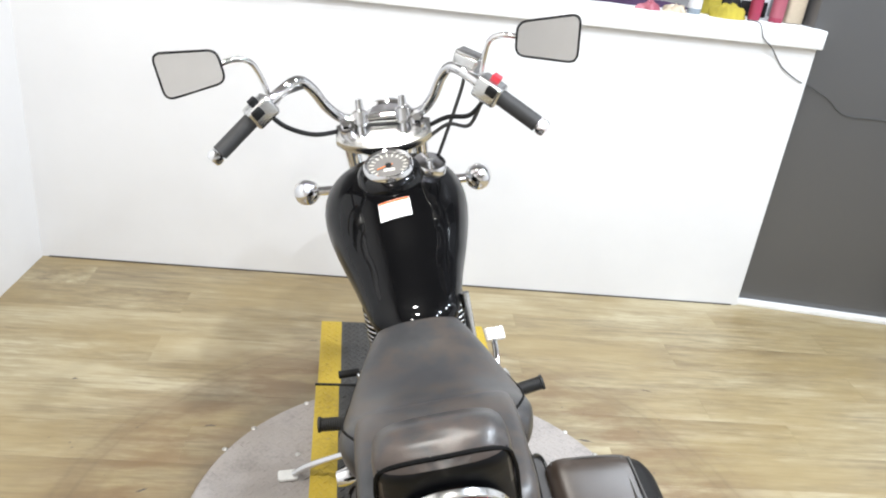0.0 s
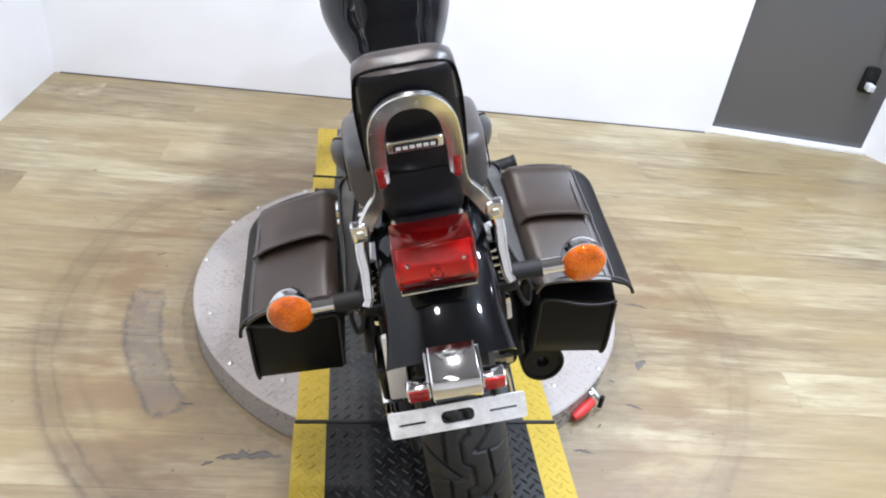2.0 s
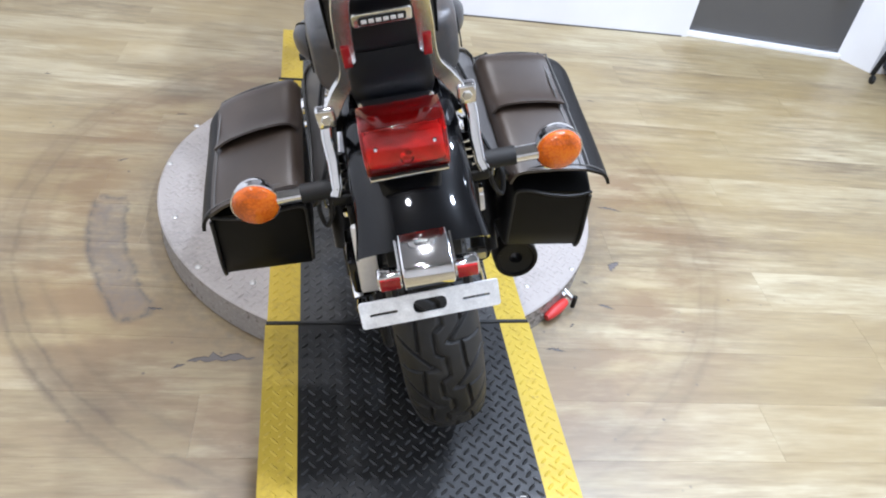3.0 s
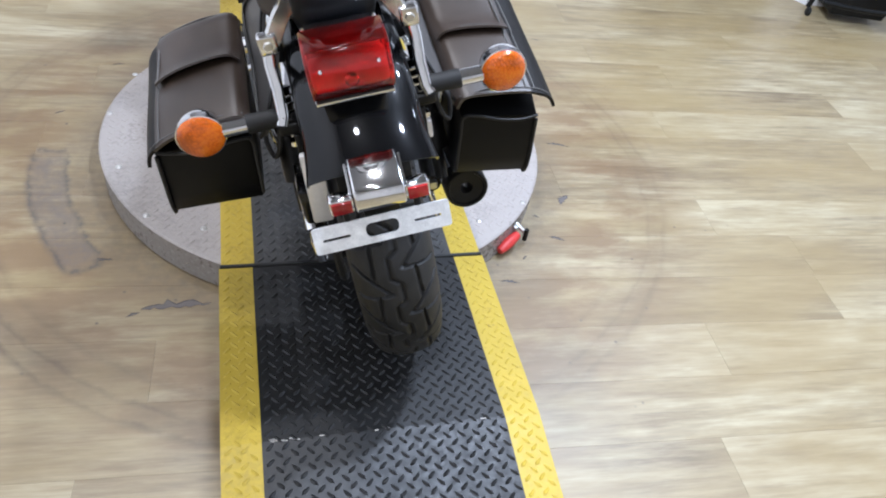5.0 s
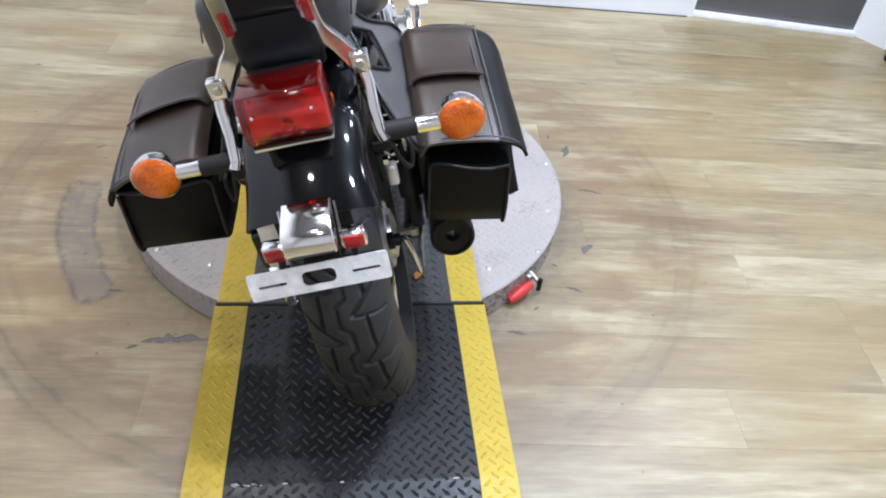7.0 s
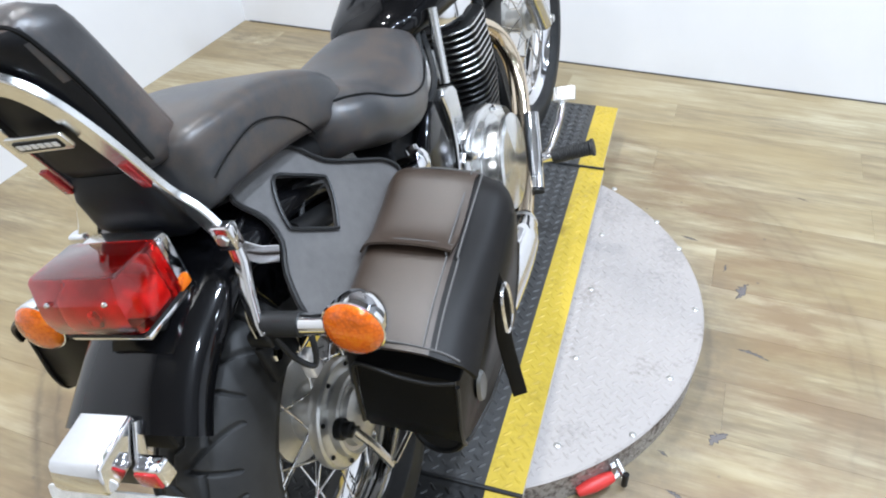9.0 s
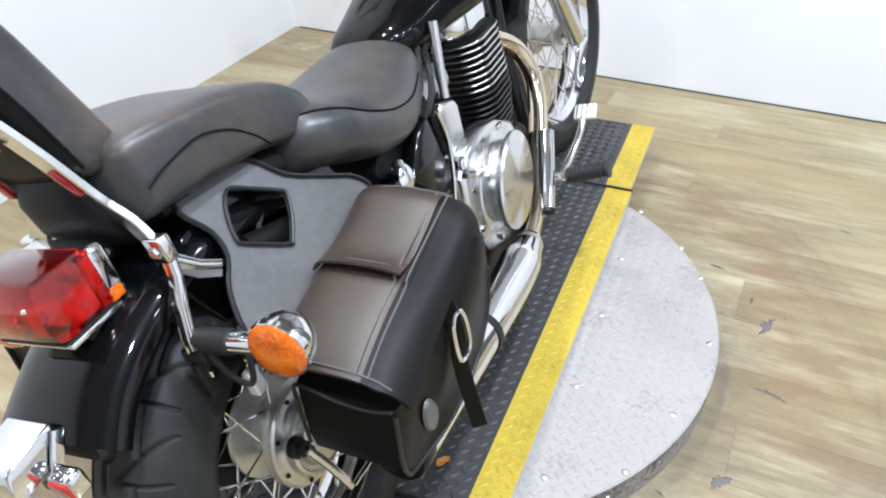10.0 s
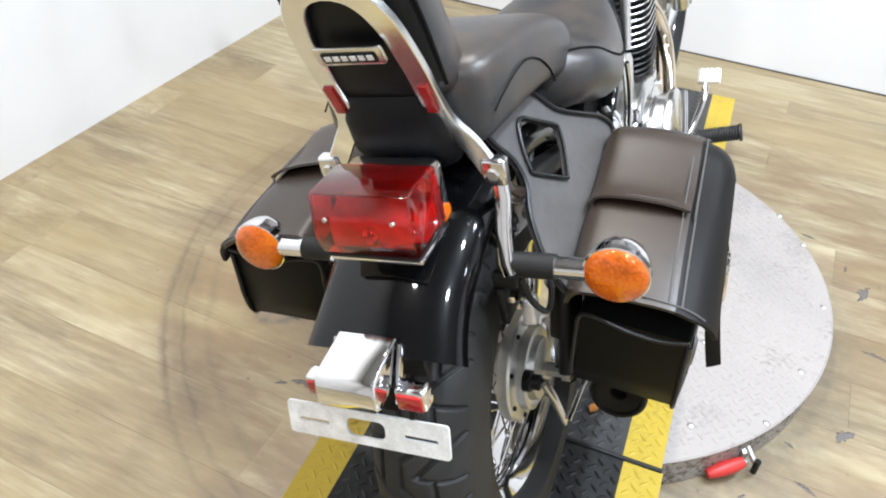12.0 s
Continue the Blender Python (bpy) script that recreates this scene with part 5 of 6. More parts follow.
# handlebar with controls
half_bar = [(0.0, 1.112, 0.872), (0.05, 1.112, 0.872), (0.09, 1.108, 0.878), (0.122, 1.09, 0.915), (0.145, 1.065, 0.965), (0.168, 1.04, 0.99), (0.2, 1.005, 0.98), (0.253, 0.962, 0.945), (0.346, 0.918, 0.874)]
full = [(-x, y, z) for x, y, z in half_bar[:0:-1]] + half_bar
bars = steered("handlebar", tube(full, 0.0125, 16, 6), M["chrome"], "wide chrome pullback handlebar")
for s in (-1, 1):
    steered("riser", lathe([(0, 0), (0.02, 0.0), (0.022, 0.006), (0.014, 0.014), (0.0125, 0.035), (0.0185, 0.042), (0.0185, 0.07), (0.01, 0.074), (0.009, 0.098), (0, 0.1)], 20, between((s * 0.05, 1.092, 0.823), (s * 0.05, 1.11, 0.908))), M["chrome"], "chrome bar riser", bars)
    g0, g1 = Vector((s * 0.258, 0.9595, 0.9415)), Vector((s * 0.344, 0.919, 0.8755))
    prof = [(0.0145, 0), (0.0215, 0.001), (0.0215, 0.006), (0.0175, 0.009)]
    for i in range(20):
        prof += [(0.0172, 0.011 + i * 0.0046), (0.0182, 0.0122 + i * 0.0046), (0.0182, 0.0142 + i * 0.0046)]
    prof += [(0.0175, 0.105), (0.0145, 0.106)]
    steered("grip", lathe(prof, 24, between(g0, g1)), M["grip"], "ribbed black rubber grip", bars)
    steered("bar_end", lathe([(0.013, 0.0), (0.017, 0.002), (0.0185, 0.012), (0.015, 0.02), (0, 0.022)], 20, between(g1 - (g1 - g0).normalized() * 0.008, g1 + (g1 - g0))), M["chrome"], "chrome bar end", bars)
    bm = box(0.05, 0.048, 0.06, (0, 0, 0), 0.008, 3)
    hm = between((s * 0.243, 0.968, 0.951), (s * 0.3, 0.94, 0.91))
    bm.transform(hm)
    steered("switch_housing", bm, M["alloy"], "polished alloy switch housing", bars)
    bm = box(0.02, 0.016, 0.02, (0.006, 0.028, 0.0), 0.003)
    bm.transform(hm)
    steered("switch", bm, M["red_switch"] if s > 0 else M["plastic"], "red engine stop switch" if s > 0 else "black switch", bars)
    bm = box(0.02, 0.02, 0.024, (-s * 0.022, 0.01, 0.01), 0.003)
    bm.transform(hm)
    steered("switch", bm, M["plastic"], "", bars)
    # lever perch and lever ahead of the grip
    steered("lever_perch", rod((s * 0.215, 0.99, 0.968), (s * 0.235, 1.02, 0.962), 0.014, 14), M["chrome"], "", bars)
    steered("lever", sweep(smooth_path([(s * 0.222, 1.015, 0.96), (s * 0.26, 1.012, 0.935), (s * 0.31, 0.992, 0.895), (s * 0.36, 0.97, 0.86)], 5), round_rect(0.016, 0.007, 0.003, 2)), M["chrome"], "chrome hand lever", bars)
    # mirror
    stem = steered("mirror_stem", tube([(s * 0.228, 1.0, 0.965), (s * 0.235, 1.005, 1.0), (s * 0.25, 0.998, 1.045), (s * 0.275, 0.98, 1.06), (s * 0.31, 0.968, 1.056)], 0.006, 10), M["chrome"], "thin chrome mirror stem", bars)
    corners = [Vector(q) for q in ((s * 0.304, 0.955, 1.024), (s * 0.312, 0.962, 1.084), (s * 0.428, 0.94, 1.092), (s * 0.418, 0.933, 1.004))]
    ctr = sum(corners, Vector()) / 4
    corners = [ctr + (c - ctr) * 1.07 for c in corners]
    ux = (corners[2] + corners[3] - corners[0] - corners[1]).normalized()
    uy = (corners[1] + corners[2] - corners[0] - corners[3])
    uy = (uy - ux * uy.dot(ux)).normalized()
    nz = ux.cross(uy)
    if nz.y > 0:
        nz = -nz
    flat = [Vector((ux.dot(c - ctr), uy.dot(c - ctr))) for c in corners]
    out = []
    for i in range(4):
        a, b, c = flat[i - 1], flat[i], flat[(i + 1) % 4]
        p0, p1 = b + (a - b).normalized() * 0.02, b + (c - b).normalized() * 0.02
        for k in range(6):
            t = k / 5
            out.append(p0 * (1 - t) ** 2 + b * (2 * t * (1 - t)) + p1 * t * t)
    shell = [[ctr + ux * (q.x * k) + uy * (q.y * k) + nz * h for q in out] for k, h in ((0.955, 0.0035), (0.97, 0.0045), (1.02, 0.003), (1.03, -0.004), (0.95, -0.014), (0.7, -0.022), (0.3, -0.026))]
    steered("mirror_shell", loft(shell, cap=True), M["chrome"], "chrome mirror shell", bars)
    rimr = [ctr + ux * (q.x * 1.0) + uy * (q.y * 1.0) + nz * 0.004 for q in out]
    steered("mirror_rim", tube(rimr, 0.0028, 6, closed=True, straight=True), M["plastic"], "thin black mirror rim", bars)
    bm = bmesh.new()
    bm.faces.new([bm.verts.new(ctr + ux * (q.x * 0.97) + uy * (q.y * 0.97) + nz * 0.0052) for q in out])
    steered("mirror_glass", bm, M["mirror"], "mirror glass", bars, 0)
steered("brake_reservoir", box(0.06, 0.04, 0.035, (0, 0, 0), 0.006, 3, m=pose(0.205, 1.03, 1.0, 0, 18, -35)), M["alloy"], "alloy brake fluid reservoir", bars)
steered("reservoir_lid", box(0.056, 0.036, 0.006, (0, 0, 0.02), 0.002, 2, m=pose(0.205, 1.03, 1.0, 0, 18, -35)), M["alloy"], "", bars)
for pts, r in ((((-0.235, 0.985, 0.94), (-0.2, 1.0, 0.9), (-0.15, 1.06, 0.86), (-0.09, 1.13, 0.845)), 0.0055), (((-0.21, 1.0, 0.97), (-0.15, 1.06, 0.97), (-0.125, 1.1, 0.92), (-0.09, 1.13, 0.85)), 0.004),
               (((0.235, 0.99, 0.93), (0.2, 1.02, 0.885), (0.15, 1.07, 0.87), (0.1, 1.14, 0.83)), 0.0055), (((0.235, 1.0, 0.94), (0.2, 1.03, 0.86), (0.15, 1.08, 0.85), (0.09, 1.12, 0.8)), 0.0045), (((0.2, 1.045, 0.99), (0.19, 1.09, 0.93), (0.15, 1.13, 0.82), (0.1, 1.15, 0.7)), 0.0045)):
    steered("cable", tube(pts, r, 8), M["rubber"] if r > 0.0046 else M["cord"], "control cable", bars)

# engine
engine = part("engine", prism(round_rect(0.4, 0.2, 0.05, 6), 0.2, 0.015, "x"), M["black_metal"], bike, "single-cylinder engine crankcase in dark alloy")
engine.location = (0, 0.72, 0.235)
fin = None
for i in range(17):
    z = 0.352 + i * 0.0128
    grow = 0.9 + 0.1 * min(1, i / 6)
    bright = i >= 9
    bm = prism(round_rect(0.218 * grow, 0.162 * grow, 0.045, 5), 0.0042, 0.0012, "z", 1)
    f = part("cooling_fin", bm, [M["fin"], M["fin_edge"]] if bright else M["fin"], engine, "black cooling fin with bright edge" if bright else "", 30)
    f.location = (0, 0.098, z - 0.235)
    if bright:
        for poly in f.data.polygons:
            if abs(poly.normal.z) < 0.75:
                poly.material_index = 1
part("barrel", prism(round_rect(0.15, 0.15, 0.05, 5), 0.225, 0, "z"), M["fin"], engine).location = (0, 0.098, 0.225)
part("head_cover", prism(round_rect(0.18, 0.17, 0.05, 6), 0.05, 0.014, "z", 3), M["chrome"], engine, "chrome cylinder head cover").location = (0, 0.098, 0.357)
part("head_bolt", bolt_mesh(0.008, 0.01, pose(0.092, 0.09, 0.315, 0, 90)), M["chrome"], engine)
# right-hand covers
cov = part("clutch_cover", prism([(0.52, 0.34), (0.53, 0.4), (0.57, 0.43), (0.64, 0.437), (0.72, 0.42), (0.785, 0.385), (0.81, 0.33), (0.79, 0.26), (0.72, 0.205), (0.63, 0.195), (0.555, 0.23), (0.525, 0.28)], 0.05, 0.013, "x", 3), M["alloy"], bike, "polished alloy clutch cover")
cov.location = (0.105, -0.01, 0.005)
dome = [(0.098, 0.0), (0.098, 0.008), (0.09, 0.013), (0.08, 0.016), (0.078, 0.03), (0.088, 0.034), (0.093, 0.038), (0.093, 0.046), (0.088, 0.05), (0.0, 0.053)]
tilt_plate = pose(0.018, 0.655, 0.324, 41, 0, 0) @ AXIS_X
part("cover_plate", lathe(dome, 48, tilt_plate @ Matrix.Diagonal((0.84, 1.0, 1, 1))), M["alloy"], cov, "large oval polished cover plate")
part("cover_rib", prism(round_rect(0.16, 0.018, 0.006, 3), 0.014, 0.003, "x"), M["chrome"], cov, "raised cast rib").matrix_basis = pose(0.03, 0.6, 0.375, -28)
for i in range(8):
    a = 2 * math.pi * i / 8 + 0.3
    part("cover_bolt", bolt_mesh(0.006, 0.008, pose(0.024, 0.664 + 0.125 * math.cos(a), 0.318 + 0.1 * math.sin(a), 0, 90)), M["chrome"], cov)
part("side_case", prism(round_rect(0.28, 0.2, 0.08, 6), 0.05, 0.012, "x", 3), M["alloy"], bike, "polished left engine cover").matrix_basis = pose(-0.115, 0.74, 0.3)
part("air_cover", prism([(0.548, 0.515), (0.565, 0.528), (0.612, 0.514), (0.622, 0.5), (0.612, 0.44), (0.553, 0.436)], 0.022, 0.006, "x", 3), M["alloy"], bike, "pale polished side cover").matrix_basis = pose(0.112, 0, 0, 0, -2)
part("air_cover", prism([(0.54, 0.432), (0.618, 0.434), (0.6, 0.395), (0.575, 0.352), (0.535, 0.345), (0.52, 0.372)], 0.02, 0.006, "x", 3), M["chrome"], bike, "chrome lower side cover").matrix_basis = pose(0.108, 0, 0, 0, 1)
part("cover_edge", tube([(0.112, 0.53, 0.53), (0.114, 0.535, 0.48), (0.113, 0.522, 0.42), (0.11, 0.5, 0.365)], 0.0045, 10), M["chrome"], bike, "bright chrome edge tube")
part("side_panel", prism([(0.4, 0.475), (0.455, 0.53), (0.495, 0.54), (0.516, 0.45), (0.5, 0.41), (0.47, 0.405)], 0.024, 0.008, "x", 3), M["paint"], bike, "black side panel").location = (0.1, 0, 0)
part("side_panel", prism([(0.38, 0.42), (0.42, 0.53), (0.56, 0.55), (0.6, 0.45), (0.56, 0.36), (0.42, 0.36)], 0.03, 0.008, "x", 3), M["paint"], bike, "black side panel").location = (-0.1, 0, 0)
part("air_box", prism(round_rect(0.2, 0.16, 0.03), 0.16, 0.01, "x"), M["plastic"], bike).location = (0, 0.46, 0.46)
lock = part("helmet_lock", lathe([(0, 0), (0.014, 0), (0.014, 0.025), (0.02, 0.028), (0.02, 0.04), (0.012, 0.046), (0, 0.046)], 18, pose(0.088, 0.36, 0.5, 0, 80)), M["chrome"], bike, "round chrome helmet lock")
part("lug", rod((0.1, 0.385, 0.515), (0.125, 0.36, 0.49), 0.012, 14), M["chrome"], lock)
part("push_rod_tube", rod((0.1, 0.589, 0.528), (0.098, 0.624, 0.65), 0.009, 14), M["alloy"], bike, "bright frame tube beside the engine")
for pts in (((0.075, 0.45, 0.53), (0.088, 0.53, 0.56), (0.07, 0.6, 0.62)), ((0.07, 0.5, 0.5), (0.095, 0.56, 0.55), (0.06, 0.64, 0.63)), ((-0.08, 0.5, 0.5), (-0.1, 0.58, 0.56), (-0.06, 0.66, 0.6))):
    part("hose", tube(pts, 0.006, 8), M["rubber"], bike)
part("carburettor", lathe([(0, 0), (0.03, 0), (0.03, 0.03), (0.022, 0.035), (0.022, 0.07), (0.03, 0.075), (0.03, 0.1), (0, 0.1)], 20, pose(0.04, 0.58, 0.53, -90)), M["dull_alloy"], bike)
# glossy covers and hardware under the seat, seen through the yokes
for s in (-1, 1):
    part("frame_cover", prism([(-0.03, 0.6), (0.0, 0.648), (0.1, 0.66), (0.2, 0.64), (0.27, 0.6), (0.3, 0.53), (0.24, 0.49), (0.1, 0.5), (0.0, 0.53)], 0.014, 0.005, "x", 3), M["paint"], bike, "gloss black frame cover under the seat").location = (s * 0.06, 0, 0)
    for y, z in ((0.075, 0.63), (0.16, 0.6), (0.245, 0.575)):
        part("cover_screw", bolt_mesh(0.006, 0.005, pose(s * 0.068, y, z, 0, s * 90)), M["chrome"], bike)
    part("wire", tube([(s * 0.078, 0.02, 0.6), (s * 0.083, 0.07, 0.585), (s * 0.078, 0.12, 0.61), (s * 0.08, 0.19, 0.58), (s * 0.078, 0.3, 0.55)], 0.0035, 8), M["rubber"], bike)
# frame down tubes
for s in (-1, 1):
    part("frame_tube", tube([(s * 0.02, 1.1, 0.66), (s * 0.05, 1.0, 0.45), (s * 0.07, 0.97, 0.25), (s * 0.09, 0.9, 0.15), (s * 0.1, 0.7, 0.125), (s * 0.1, 0.48, 0.14), (s * 0.1, 0.4, 0.3), (s * 0.095, 0.3, 0.5), (s * 0.09, 0.05, 0.6)], 0.0145, 14), M["black_metal"], bike, "black frame tube")

# exhaust
pipe = part("exhaust_header", tube([(0.03, 0.9, 0.5), (0.05, 0.965, 0.488), (0.07, 1.015, 0.445), (0.09, 1.022, 0.39), (0.104, 0.992, 0.335), (0.117, 0.92, 0.275), (0.13, 0.83, 0.216), (0.14, 0.74, 0.182), (0.15, 0.655, 0.168)], 0.021, 20, 8), M["warm_chrome"], bike, "chrome exhaust header pipe")
shield = part("heat_shield", tube([(0.148, 0.893, 0.3), (0.152, 0.86, 0.265), (0.157, 0.815, 0.222), (0.161, 0.772, 0.182)], 0.0165, 18, 6), M["chrome"], pipe, "chrome exhaust heat shield")
part("shield_end", rod((0.161, 0.772, 0.182), (0.1615, 0.766, 0.1765), 0.0172, 18), M["black_metal"], shield)
muf = part("muffler", tube([(0.152, 0.68, 0.17), (0.155, 0.6, 0.172), (0.16, 0.5, 0.18), (0.165, 0.3, 0.21), (0.168, 0.16, 0.23), (0.17, 0.084, 0.241)], 0.04, 28, 8, scale=lambda t: 0.55 + 0.45 * min(1.0, t * 5)), M["chrome"], bike, "long chrome muffler")
mm = between((0.17, 0.066, 0.2435), (0.17, -0.2, 0.282))
part("end_cap", lathe([(0.039, -0.03), (0.0405, -0.028), (0.0405, 0.004), (0.038, 0.007), (0.034, 0.007), (0.032, 0.003), (0.012, 0.001), (0.0105, -0.002), (0.0105, -0.02), (0, -0.02)], 36, mm), M["black_metal"], muf, "matt black muffler end cap")
part("clamp_band", lathe([(0.026, -0.008), (0.03, -0.008), (0.03, 0.008), (0.026, 0.008)], 24, between((0.152, 0.655, 0.17), (0.155, 0.6, 0.172)), closed=True), M["steel"], muf)
part("hanger_strap", lathe([(0.04, -0.008), (0.042, -0.008), (0.042, 0.008), (0.04, 0.008)], 28, between((0.164, 0.36, 0.2), (0.166, 0.26, 0.216)), closed=True), M["rubber"], muf, "black strap round the muffler")


# pegs, pedals, stand
def ribbed(a, b, r, n, name, label, parent):
    L = (Vector(b) - Vector(a)).length
    prof = [(0.006, 0), (r * 0.8, 0.001)]
    for i in range(n):
        z = 0.003 + (L - 0.012) * i / n
        w = (L - 0.012) / n
        prof += [(r * 0.86, z), (r, z + w * 0.25), (r, z + w * 0.7), (r * 0.86, z + w * 0.95)]
    prof += [(r * 1.12, L - 0.007), (r * 1.12, L - 0.001), (0, L)]
    return part(name, lathe(prof, 20, between(a, b)), M["peg"], parent, label)


for s in (-1, 1):
    mount = part("footpeg", rod((s * 0.13, 0.85, 0.205), (s * 0.19, 0.858, 0.21), 0.011, 12), M["chrome"], bike, "rider footpeg on a chrome mount")
    ribbed((s * 0.185, 0.857, 0.21), (s * 0.279, 0.864, 0.22), 0.017, 15, "peg_rubber", "ribbed black rubber peg", mount)
    rear_mount = part("rear_footpeg", rod((s * 0.11, 0.3, 0.36), (s * 0.15, 0.3, 0.36), 0.012, 12), M["chrome"], bike, "folded passenger footpeg")
pedal = part("brake_pedal", tube([(0.13, 0.86, 0.19), (0.165, 0.9, 0.2), (0.185, 0.97, 0.235), (0.19, 1.02, 0.262)], 0.008, 10), M["chrome"], bike, "chrome brake pedal")
part("pedal_pad", box(0.05, 0.036, 0.012, (0, 0, 0), 0.003, m=pose(0.195, 1.032, 0.272, 35)), M["pedal"], pedal, "ribbed pale metal pedal pad")
for k in range(4):
    part("pad_rib", box(0.004, 0.03, 0.004, ((k - 1.5) * 0.011, 0, 0.0075), m=pose(0.195, 1.032, 0.272, 35)), M["alloy"], pedal)
shift = part("shift_lever", tube([(-0.13, 0.84, 0.2), (-0.15, 0.92, 0.21), (-0.165, 1.0, 0.225), (-0.175, 1.028, 0.236)], 0.007, 10), M["chrome"], bike, "chrome gear shift lever")
part("shift_rubber", rod((-0.17, 1.028, 0.236), (-0.224, 1.028, 0.238), 0.0105, 14), M["rubber"], shift, "black rubber toe piece")
to_bike = BIKE.inverted()
shoe_at = to_bike @ Vector((-0.318, 0.695, DISC + 0.012))
stand = part("side_stand", tube([(-0.1, 0.8, 0.17), (-0.13, 0.81, 0.17), tuple(shoe_at + Vector((0.06, -0.012, 0.03))), tuple(shoe_at)], 0.009, 12), M["chrome"], bike, "chrome side stand folded out")
ob = part("stand_foot", prism(round_rect(0.05, 0.034, 0.008, 3), 0.007, 0.001, "z"), M["white_paint"], stand, "pale flat stand foot")
ob.matrix_basis = to_bike @ pose(-0.333, 0.697, DISC + 0.006, 0, 0, 8)
part("left_knob", lathe([(0, 0), (0.018, 0), (0.02, 0.02), (0.014, 0.045), (0, 0.047)], 20, pose(-0.15, 0.467, 0.4, 0, -90)), M["chrome"], bike, "chrome lug below the seat")
part("lug_arm", rod((-0.09, 0.46, 0.41), (-0.155, 0.467, 0.4), 0.01, 12), M["chrome"], bike)

# ---------------------------------------------------------------- saddlebags
bags = thing("saddlebags", "pair of dark leather saddlebags thrown over the rear fender", "saddlebags", BIKE)


def bag(s, shift, body_shift, swing, rise=0.062):
    """One bag, its lid, strap and buckle, on the side s; its body swings about the top inner edge."""
    S = Matrix.Translation(shift) @ Matrix.Diagonal((s, 1, 1, 1))
    SB = Matrix.Translation(body_shift) @ Matrix.Diagonal((s, 1, 1, 1)) @ pose(0.16, 0, 0.5, 0, swing) @ Matrix.Translation((-0.16, 0, -0.5))

    def hung(bm):
        bm.transform(SB)
        return bm

    def done(bm):
        bm.transform(S)
        return bm

    def girth(y):
        """Depth of the bag, pinched towards its back."""
        k = min(1.0, max(0.0, (y + 0.035) / 0.13))
        pinch = 0.012 if s > 0 else 0.0
        return 0.137 - pinch * (1 - k * k * (3 - 2 * k))

    # body: tapered box, rounded below towards the front
    def ring(t):
        # outline in y-z of the bag's side, from inner (t 0) to outer (t 1)
        drop = -0.004 * t
        flat = 0.062 - rise
        e = 0.004 * (1 - abs(2 * t - 1))
        pts = [(-0.03, 0.474), (-0.032, 0.44), (-0.033, 0.395), (-0.028, 0.365), (-0.012, 0.352), (0.06, 0.346), (0.13, 0.348), (0.185, 0.37), (0.222, 0.412), (0.232, 0.47), (0.226, 0.53 - flat), (0.2, 0.545 - flat), (0.1, 0.522 - flat * 0.5), (0.02, 0.488)]
        return [(0.165 + t * girth(y), y, z + drop) for y, z in pts]

    rings = [ring(t) for t in (0, 0.03, 0.5, 0.97, 1.0)]
    for k, sh in ((0, 0.965), (4, 0.965)):
        c = Vector((0, 0.1, 0.44))
        rings[k] = [(x, c.y + (y - c.y) * sh, c.z + (z - c.z) * sh) for x, y, z in rings[k]]
    body = part("bag_body", hung(loft(rings)), M["bag_side"], bags, "black leather saddlebag body", 50)
    # lid: bent sheet over the top, falling down the outer side
    prof = [(0.152, 0.0), (0.16, 0.012), (0.175, 0.017), (0.22, 0.012), (0.262, 0.004), (0.283, -0.005), (0.297, -0.014), (0.307, -0.027), (0.312, -0.043)]
    prof = [tuple(p) for p in smooth_path([(a, b, 0) for a, b in prof], 3)]
    prof = [(p[0], p[1]) for p in prof]
    bm = bmesh.new()
    ny, rows = 22, []
    for j in range(ny + 1):
        t = j / ny
        y = -0.047 + (0.226 + 0.047) * t
        ztop = 0.497 + rise * min(1.0, t * 1.05) - 0.012 * max(0, t - 0.9) * 10
        row = []
        for i, (x, z) in enumerate(prof):
            f = max(0.0, (i - 16) / (len(prof) - 16))
            yy = y + (0.012 * f if t < 0.5 else -0.03 * f * f) * abs(2 * t - 1) ** 2
            sag = 0.004 * math.sin(math.pi * t * 2.0) * (1 - f)
            row.append(bm.verts.new((x, yy, ztop + z + sag)))
        rows.append(row)
    for a, b in zip(rows, rows[1:]):
        for i in range(len(a) - 1):
            bm.faces.new((a[i], a[i + 1], b[i + 1], b[i]))
    bmesh.ops.recalc_face_normals(bm, faces=bm.faces)
    bmesh.ops.solidify(bm, geom=bm.faces[:], thickness=0.005)
    lid = part("lid", done(bm), [M["bag"], M["lid_edge"]], bags, "dark brown leather lid with black sides, slightly lifted at the back", 50)
    for poly in lid.data.polygons:
        if abs(poly.center.x - shift[0]) > (0.272 if s > 0 else 0.29):
            poly.material_index = 1

    def over(x, t, up=0.0):
        """A place on the lid, x metres out and t along it."""
        for (a, b) in zip(prof, prof[1:]):
            if a[0] <= x <= b[0]:
                z = a[1] + (b[1] - a[1]) * (x - a[0]) / (b[0] - a[0])
                break
        else:
            z = prof[-1][1]
        ztop = 0.497 + rise * min(1.0, t * 1.05) - 0.012 * max(0, t - 0.9) * 10
        return (x, -0.047 + 0.273 * t, ztop + z + 0.004 * math.sin(math.pi * t * 2.0) + up)

    # front half of the lid is a second layer that ends in a lifted edge
    bm = bmesh.new()
    rows = []
    xs = [0.155 + (0.117 if s > 0 else 0.13) * i / 14 for i in range(15)]
